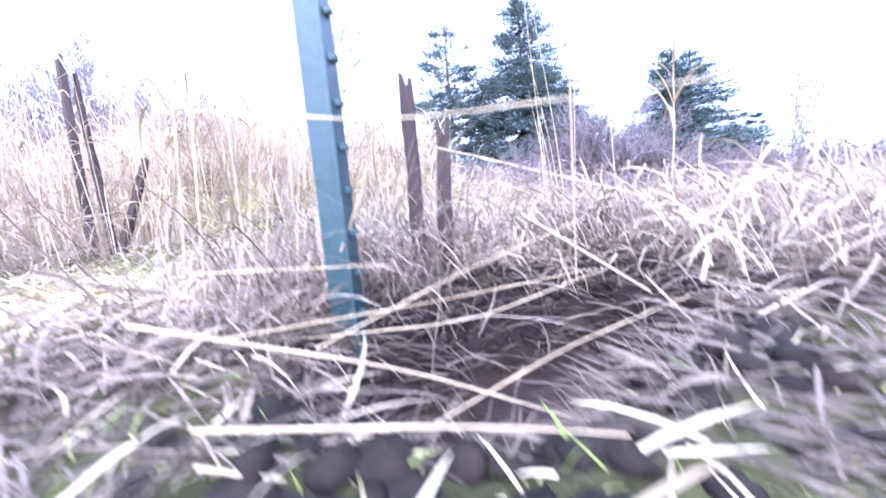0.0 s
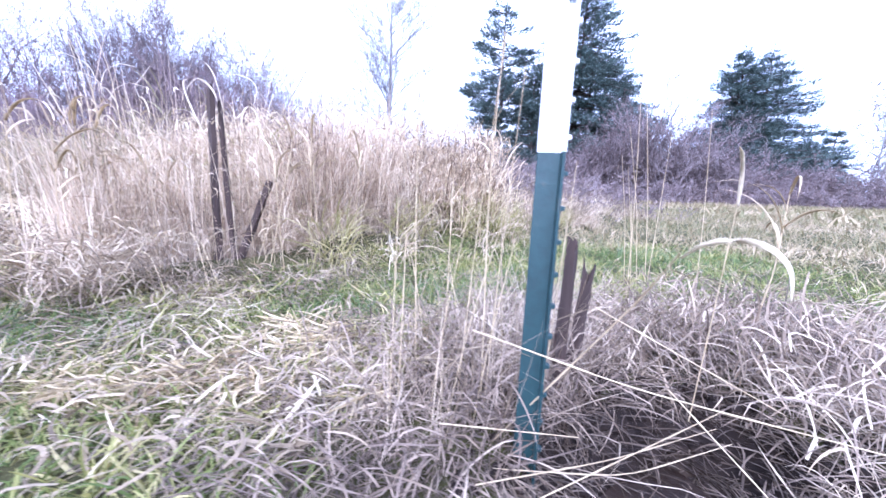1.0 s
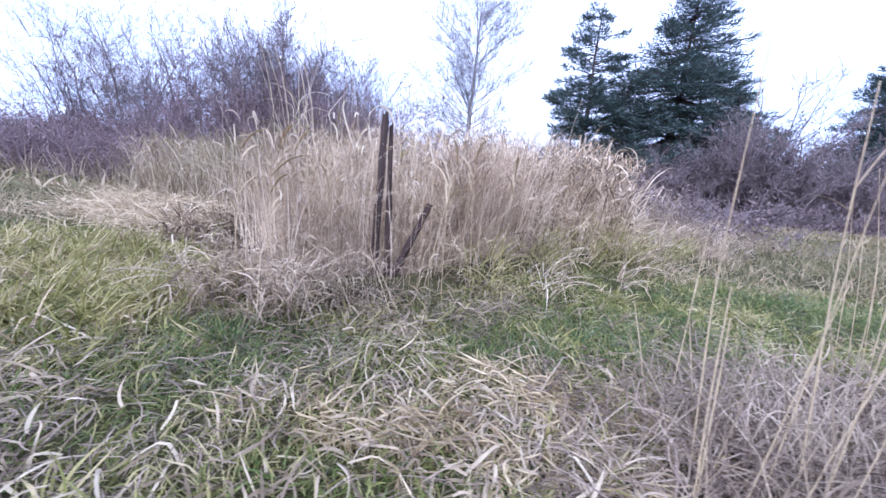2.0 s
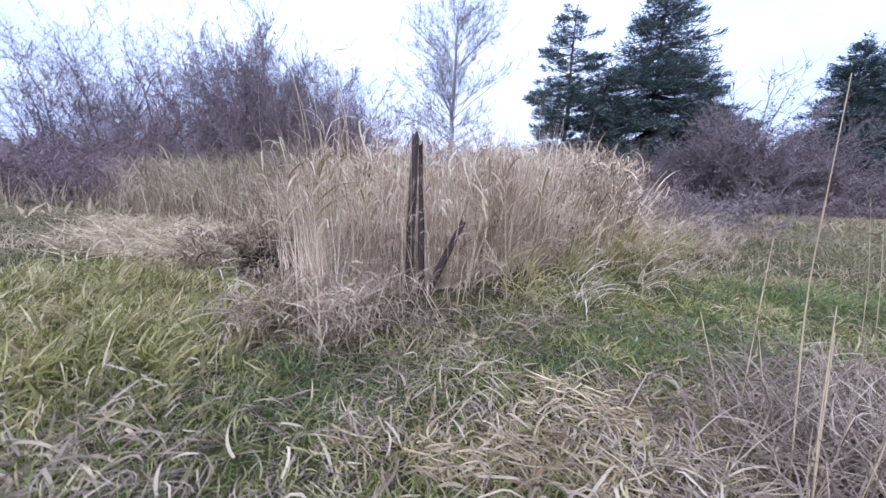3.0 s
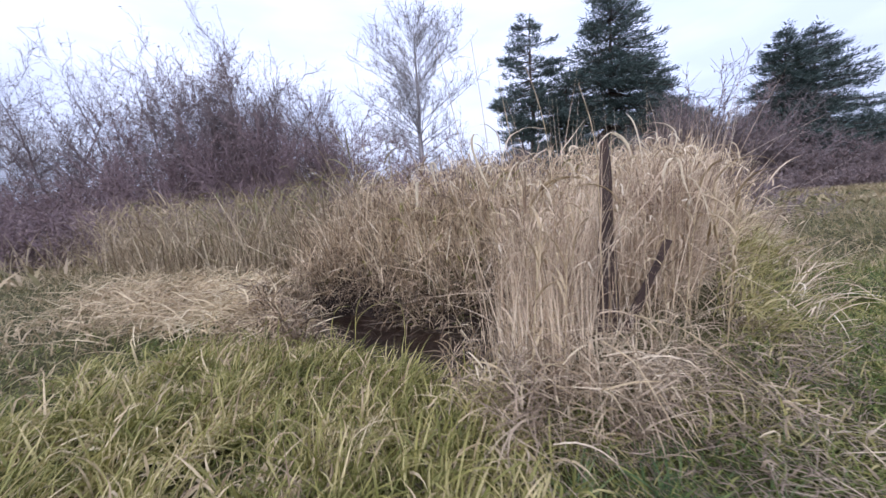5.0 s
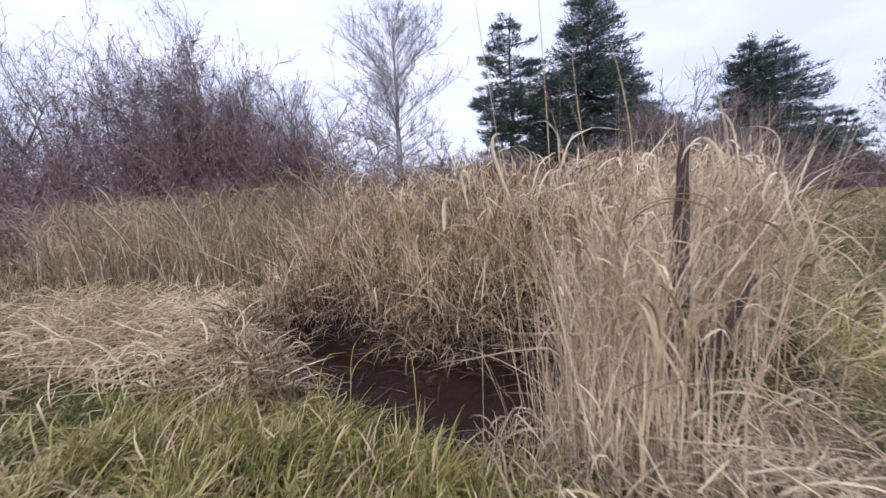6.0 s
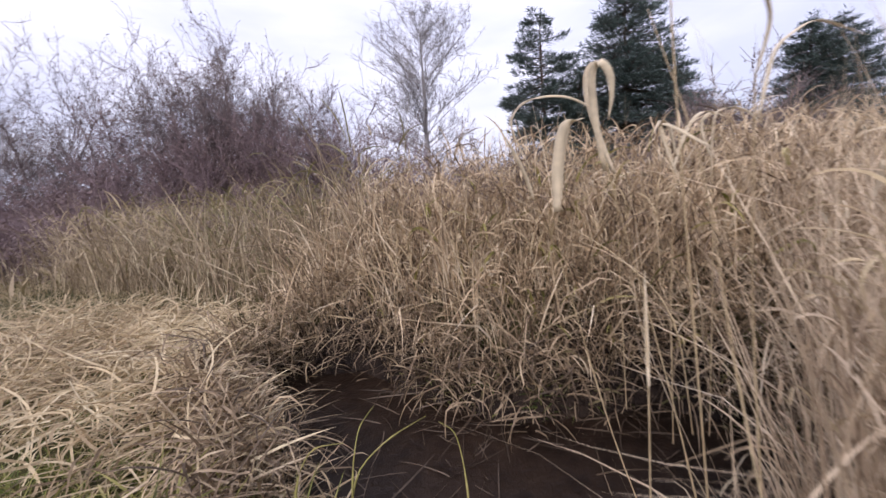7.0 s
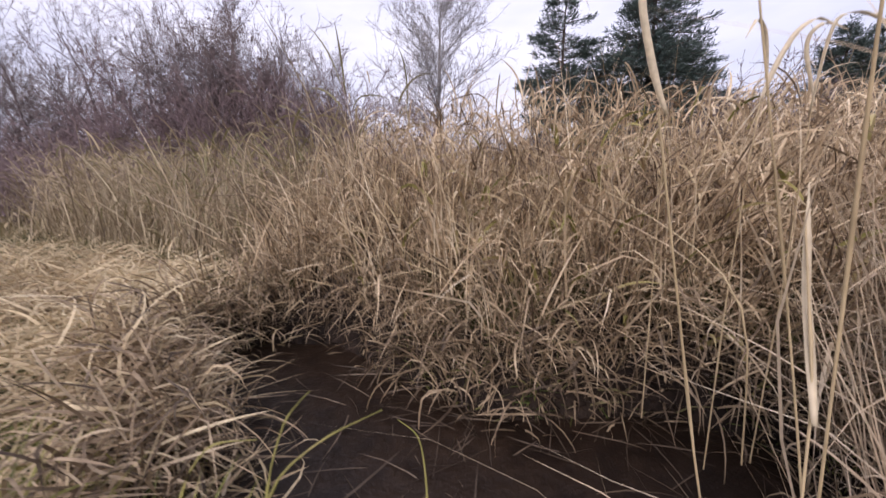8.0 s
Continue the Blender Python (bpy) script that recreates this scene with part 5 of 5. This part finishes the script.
# thicket across the ditch: a dense mass that is highest in the middle
for k, (x, y, w, h, n) in enumerate([(-23.5, 12.2, 4.5, 2.9, 9000), (-20.0, 12.0, 4.2, 2.9, 9000), (-17.0, 11.6, 3.8, 2.8, 9000), (-14.5, 11.4, 3.4, 2.9, 10000), (-12.3, 11.4, 3.0, 3.5, 10000), (-10.2, 11.5, 3.0, 4.3, 13000), (-8.0, 11.7, 3.0, 4.8, 14000),
                                     (-6.3, 12.2, 2.6, 4.4, 11000), (-4.9, 12.8, 2.2, 3.5, 7000), (-13.4, 10.3, 3.8, 2.1, 8000), (-17.0, 10.3, 4.0, 2.1, 8000), (-9.2, 10.5, 3.4, 2.5, 9000), (-6.2, 11.2, 2.6, 2.4, 7000), (-3.6, 13.6, 2.4, 2.4, 5000)]):
    shrub("thicket_shrub", "leafless purple-brown thicket shrub with few dead leaves", x, y, w, h, 100 + k, M_twig_red, stems=34, twigs=(460, 2100), leaves=n, leaf_low=0.85, leaf_size=(0.03, 0.065), rmin=0.005)
# open small trees over and behind it
for k, (x, y, h, sp, n, lean, lab) in enumerate([(-20.4, 14.0, 6.4, 3.0, 160, -0.8, "leaning leafless crab tree with dark crooked branches"), (-17.2, 13.6, 6.2, 2.6, 160, 0.5, "leafless crab tree with dark crooked branches"), (-14.4, 13.8, 5.8, 2.4, 160, -0.4, "leafless many-stemmed tree with dark crooked branches"),
                                                 (-11.4, 13.6, 6.0, 2.0, 200, 0.3, "leafless many-stemmed tree above the thicket"), (-9.9, 12.8, 6.0, 1.9, 1100, 0.2, "bushy tree still holding withered dark leaves"), (-11.0, 12.6, 5.7, 1.6, 700, -0.2, "bushy tree still holding withered dark leaves"), (-9.0, 12.6, 5.4, 1.4, 700, 0.2, "bare sapling with withered leaves on its shoots"), (-8.2, 12.4, 4.9, 1.1, 480, 0.5, "bare sapling with withered leaves on its shoots"),
                                                 (-6.4, 13.2, 4.6, 1.2, 120, 0.3, "bare twiggy sapling in the thicket")]):
    open_tree(lab, x, y, h, sp, 130 + k, M_twig, stems=6, leaves=n, lean=lean, twigs=(100, 800, 2600), rmin=0.005)
for k, (x, y, h, sp) in enumerate([(-23.0, 19.0, 6.8, 2.6), (-18.0, 20.0, 6.6, 2.6), (-13.0, 20.5, 6.4, 2.2), (-10.2, 20.0, 7.4, 2.0), (-8.6, 21.0, 6.2, 1.6)]):
    open_tree("slender leafless grey tree behind the thicket", x, y, h, sp, 140 + k, M_birch, stems=5, leaves=0, twigs=(80, 700, 2600), rmin=0.006, thick=0.009)
open_tree("dead forked sapling beside the thicket", -6.9, 20.5, 6.9, 1.1, 149, M_twig, stems=3, leaves=0, twigs=(12, 40, 100), rmin=0.009, thick=0.009)
for k, (x, y, w, h) in enumerate([(-9.6, 6.6, 3.0, 1.5), (-12.4, 6.8, 3.4, 1.7), (-7.6, 7.6, 2.6, 1.5), (-15.6, 7.2, 3.6, 1.7)]):
    shrub("bramble_mound", "low purple-brown bramble heap before the thicket", x, y, w, h, 180 + k, M_twig_red, stems=60, twigs=(560, 2200), leaves=6000, leaf_low=0.7, leaf_size=(0.02, 0.045), depth=1.4, rmin=0.004)
open_tree("half-bare tree with scattered withered leaves", 35.5, 25.0, 9.0, 4.0, 188, M_birch, stems=5, leaves=1500, twigs=(60, 300, 900), rmin=0.008, leaf_size=(0.07, 0.16))
shrub("bramble_mound", "small grey-brown bramble heap behind a grass ridge", 1.25, 4.5, 1.5, 0.95, 171, M_twig, stems=50, twigs=(600, 2600), leaves=4000, leaf_low=0.6, leaf_size=(0.015, 0.035), depth=0.7, rmin=0.0025)
shrub("bramble_mound", "low grey-brown bramble heap at the meadow edge", 2.35, 6.2, 2.6, 1.1, 170, M_twig, stems=70, twigs=(700, 2800), leaves=6000, leaf_low=0.6, leaf_size=(0.02, 0.05), depth=1.2, rmin=0.003)
for k, x in enumerate((1.5, 5.0, 8.5, 12.5, 16.5, 20.5, 25.0, 30.0)):
    shrub("bramble_mound", "low dark bramble edge before the brush", x, 16.4 + 0.5 * (k % 3), 3.6, 1.3 + 0.25 * (k % 2), 190 + k, M_twig, stems=40, twigs=(420, 1900), leaves=2600, leaf_low=0.7, leaf_size=(0.04, 0.085), depth=1.5, rmin=0.006)
for seed, mx, my, mw, mh in ((67, 1.25, 4.4, 0.9, 0.7), (68, 2.35, 6.0, 1.5, 0.8)):
    xy = scatter(R(seed), 3200, mx - mw, mx + mw, my - 0.8, my + 0.3)
    grass("bent_dry_grass", "pinkish straw grown through a bramble heap", seed, xy, M_straw_grey, (0.12, 0.36), (0.003, 0.007), (0.1, 1.0), (0.3, 1.5), seg=5,
          lift=lambda x, y, mx=mx, my=my, mw=mw, mh=mh: mh * np.exp(-(np.hypot((x - mx) / (mw * 0.8), (y - my) / 0.6) ** 2)), wobble=0.4, kink=0.4)
# brown brush in front of the conifers
for k, (x, y, w, h, n) in enumerate([(-5.2, 23.5, 3.4, 3.0, 4000), (-2.4, 23, 3.6, 3.8, 4000), (0.4, 22.5, 3.6, 4.6, 4500), (2.8, 22.0, 3.4, 4.7, 4500), (5.6, 20.8, 3.4, 2.7, 4000), (8.2, 20.4, 3.2, 2.9, 4000), (10.6, 20.2, 3.2, 5.0, 5500), (12.6, 20.2, 3.2, 6.8, 6500), (14.4, 20.4, 3.0, 6.6, 6000), (16.4, 20.6, 3.0, 5.2, 5000), (18.6, 20.8, 3.2, 3.8, 4500), (22.0, 21.0, 3.8, 3.2, 4500), (26.0, 21.0, 4.4, 3.4, 4500), (30.4, 20.8, 5.0, 3.4, 4000), (36.0, 20.5, 6.0, 3.6, 4000)]):
    shrub("thicket_shrub", "leafless grey-brown brush below dark conifers", x, y, w, h, 150 + k, M_twig, stems=44, twigs=(480, 2300), leaves=n, leaf_low=0.75, leaf_size=(0.05, 0.11), depth=2.5, rmin=0.009)


def conifer(label, x, y, height, shape, crown_low, seed, boughs=260, sprays=30000, gaps=0.0, lift=(-0.15, 0.3), droop=0.2, lean=0.0, spray=(0.2, 0.42)):
    """A needle tree. shape: (height, reach of the boughs) from the lowest to the top; sprays of needles stand along side twigs of each bough."""
    rng = R(seed)
    top = tagged(new("conifer_tree"), label, "conifer", "conifers")
    top.location = (x, y, float(ground_z(np.array(x), np.array(y))))
    k = 9
    q = np.linspace(0, 1, k)
    trunk = np.stack([lean * q + rng.normal(0, 0.05, k), rng.normal(0, 0.05, k), q * height * 0.985 - 0.2], -1)[None]
    v, f = tubes(trunk, np.linspace(0.017 * height, 0.03, k)[None], 8)
    link_mesh("trunk", v, f, M_bark, top, smooth=True)
    sz, sr = zip(*shape)
    zb = crown_low + (height * 0.985 - crown_low) * rng.uniform(0, 1, boughs) ** 1.05
    tier = np.round(zb / 0.62) * 0.62 + rng.normal(0, 0.06, boughs)
    zb = np.where(rng.uniform(0, 1, boughs) < 0.7, tier, zb)
    L = np.interp(zb, sz, sr) * rng.uniform(0.62, 1.08, boughs) + 0.12
    if gaps:
        L *= np.where(rng.uniform(0, 1, boughs) < gaps, rng.uniform(0.3, 0.65, boughs), 1)
    az = rng.uniform(0, 2 * math.pi, boughs)
    up = rng.uniform(*lift, boughs) + 0.45 * np.clip(zb / height, 0, 1) ** 3
    kk = 7
    qq = np.linspace(0, 1, kk)
    path = np.stack([np.interp(zb / height, q, trunk[0, :, 0])[:, None] + np.cos(az)[:, None] * L[:, None] * qq,
                     np.sin(az)[:, None] * L[:, None] * qq,
                     zb[:, None] + L[:, None] * (up[:, None] * qq - droop * qq ** 2 + 0.6 * droop * qq ** 4)], -1)
    v, f = tubes(path, (0.011 * L + 0.015)[:, None] * np.linspace(1, 0.25, kk)[None], 4)
    tagged(link_mesh("branching", v, f, M_bark, top), kind="stuff")
    per = rng.choice(boughs, sprays, p=L ** 1.3 / (L ** 1.3).sum())
    u = 0.12 + 0.9 * rng.uniform(0, 1, sprays) ** 0.75
    twig = np.round(u * 11) / 11
    u = np.clip(np.where(rng.uniform(0, 1, sprays) < 0.65, twig, u), 0.1, 1.0)
    i = np.minimum((u * (kk - 1)).astype(int), kk - 2)
    fr = (u * (kk - 1) - i)[:, None]
    base = path[per, i] * (1 - fr) + path[per, i + 1] * fr
    side = np.where(rng.uniform(0, 1, sprays) < 0.5, -1.0, 1.0)
    reach = L[per] * 0.42 * (1.15 - u) * rng.uniform(0, 1, sprays) ** 0.8
    ta = az[per] + side * rng.normal(0.85, 0.15, sprays)
    base[:, 0] += np.cos(ta) * reach
    base[:, 1] += np.sin(ta) * reach
    base[:, 2] += rng.normal(0, 0.09, sprays) - 0.22 * reach
    v, f = ribbons(base, rng.uniform(*spray, sprays), rng.uniform(0.05, 0.1, sprays), ta + rng.normal(0, 0.45, sprays), rng.uniform(0.9, 1.8, sprays), rng.uniform(-0.8, 0.4, sprays), 1, tip=0.25, rng=rng)
    tagged(link_mesh("crown", v, f, M_needle, top), kind="stuff")
    return top


conifer("dark green pine with open, tiered branches", 5.35, 26.0, 13.7, [(4.5, 1.6), (6.2, 2.6), (7.6, 3.1), (8.9, 3.4), (9.8, 2.3), (11.0, 2.1), (12.2, 1.7), (13.1, 1.0), (13.6, 0.2)], 5.4, 201, boughs=130, sprays=16000, gaps=0.3, lift=(-0.15, 0.15), droop=0.16)
conifer("young dark conifer at the foot of a pine", 7.6, 25.0, 8.8, [(0, 3.0), (4.0, 2.6), (7.0, 1.3), (8.8, 0.1)], 0.3, 206, boughs=200, sprays=20000, gaps=0.2, lift=(-0.35, 0.1))
conifer("young dark conifer in the brush", 4.4, 25.2, 6.6, [(0, 2.8), (4.0, 2.0), (6.6, 0.1)], 0.3, 207, boughs=150, sprays=14000, gaps=0.2, lift=(-0.35, 0.1))
conifer("tall dense dark green fir", 11.2, 26.0, 16.2, [(0, 6.2), (5.0, 5.6), (8.0, 4.7), (9.7, 4.1), (11.0, 3.1), (12.8, 2.2), (14.3, 1.5), (15.6, 0.6), (16.2, 0.1)], 0.6, 202, boughs=620, sprays=80000, gaps=0.25, lift=(-0.4, 0.1), droop=0.15)
conifer("dense dark green fir beside a taller one", 15.2, 26.8, 9.6, [(0, 4.4), (5.0, 3.4), (8.0, 1.6), (9.6, 0.1)], 0.4, 203, boughs=300, sprays=34000, gaps=0.2, lift=(-0.4, 0.1))
conifer("dark blue-green conifer with a double top", 24.0, 26.0, 11.8, [(0, 3.6), (5.0, 3.0), (7.6, 2.3), (9.5, 1.5), (10.8, 0.7), (11.8, 0.1)], 0.3, 204, boughs=380, sprays=40000, gaps=0.25, lift=(-0.3, 0.15), droop=0.15)
conifer("dark blue-green conifer with a broad crown", 26.3, 26.2, 11.9, [(0, 5.4), (4.8, 4.6), (7.0, 3.4), (9.2, 2.0), (10.8, 0.9), (11.9, 0.1)], 0.3, 205, boughs=480, sprays=56000, gaps=0.25, lift=(-0.35, 0.1), droop=0.15)
conifer("small dark conifer in the hedge far off", 34.6, 27.5, 6.6, [(0, 2.6), (4.0, 1.6), (6.6, 0.1)], 0.2, 208, boughs=140, sprays=10000, gaps=0.2, lift=(-0.35, 0.1))
conifer("dark conifer at the brush's end", 31.5, 27.0, 5.6, [(0, 3.0), (3.5, 2.0), (5.6, 0.2)], 0.2, 209, boughs=170, sprays=14000, gaps=0.2, lift=(-0.35, 0.1))


def birch(x, y, height, seed):
    """A leafless birch: one straight stem, straight rising branches, an egg-shaped crown of fine twigs."""
    rng = R(seed)
    top = tagged(new("birch_tree"), "tall leafless pale birch with fine twigs", "tree")
    top.location = (x, y, float(ground_z(np.array(x), np.array(y))))
    k = 12
    q = np.linspace(0, 1, k)
    trunk = np.stack([0.25 * q + rng.normal(0, 0.05, k), rng.normal(0, 0.05, k), q * height - 0.2], -1)[None]
    rt = np.interp(q, [0, 0.3, 0.7, 1], [0.017, 0.013, 0.006, 0.001])[None] * height
    v, f = tubes(trunk, rt, 8)
    link_mesh("trunk", v, f, M_birch, top, smooth=True)
    nb = 105
    s = 0.2 + 0.76 * rng.uniform(0, 1, nb) ** 1.15
    az = rng.uniform(0, 2 * math.pi, nb)
    L = np.interp(s, [0.18, 0.32, 0.5, 0.7, 0.85, 1.0], [3.6, 5.3, 5.6, 4.4, 2.6, 0.5]) * rng.uniform(0.65, 1.05, nb)
    rise = np.interp(s, [0.2, 0.45, 0.9], [0.45, 0.7, 1.2]) * rng.uniform(0.75, 1.25, nb)
    kk = 7
    qq = np.linspace(0, 1, kk)
    path = np.stack([0.25 * s[:, None] + np.cos(az)[:, None] * L[:, None] * qq, np.sin(az)[:, None] * L[:, None] * qq, (s * height)[:, None] + (L * rise)[:, None] * (qq - 0.16 * qq ** 2)], -1)
    path += np.cumsum(rng.normal(0, 0.035, path.shape), 1) * qq[None, :, None]
    path[:, :, 2] = np.minimum(path[:, :, 2], height + 0.1)
    r = (0.042 * (1.12 - s))[:, None] * np.linspace(1, 0.2, kk)[None] + 0.006
    v, f = tubes(path, r, 4)
    tagged(link_mesh("branching", v, f, M_birch, top), kind="stuff")
    p1, r1 = branch_level(rng, path, r, 1200, (0.5, 1.5), 0.35, 5, along=(0.2, 1.0), turn=0.4)
    p2, r2 = branch_level(rng, p1, r1, 6000, (0.25, 0.7), 0.05, 3, along=(0.1, 1.0), turn=0.45)
    v, f = join([tubes(p1, np.maximum(r1, 0.011), 3), tubes(p2, np.maximum(r2, 0.009), 3)])
    tagged(link_mesh("brush", v, f, M_birch, top), kind="stuff")


birch(-3.35, 30.0, 16.5, 301)
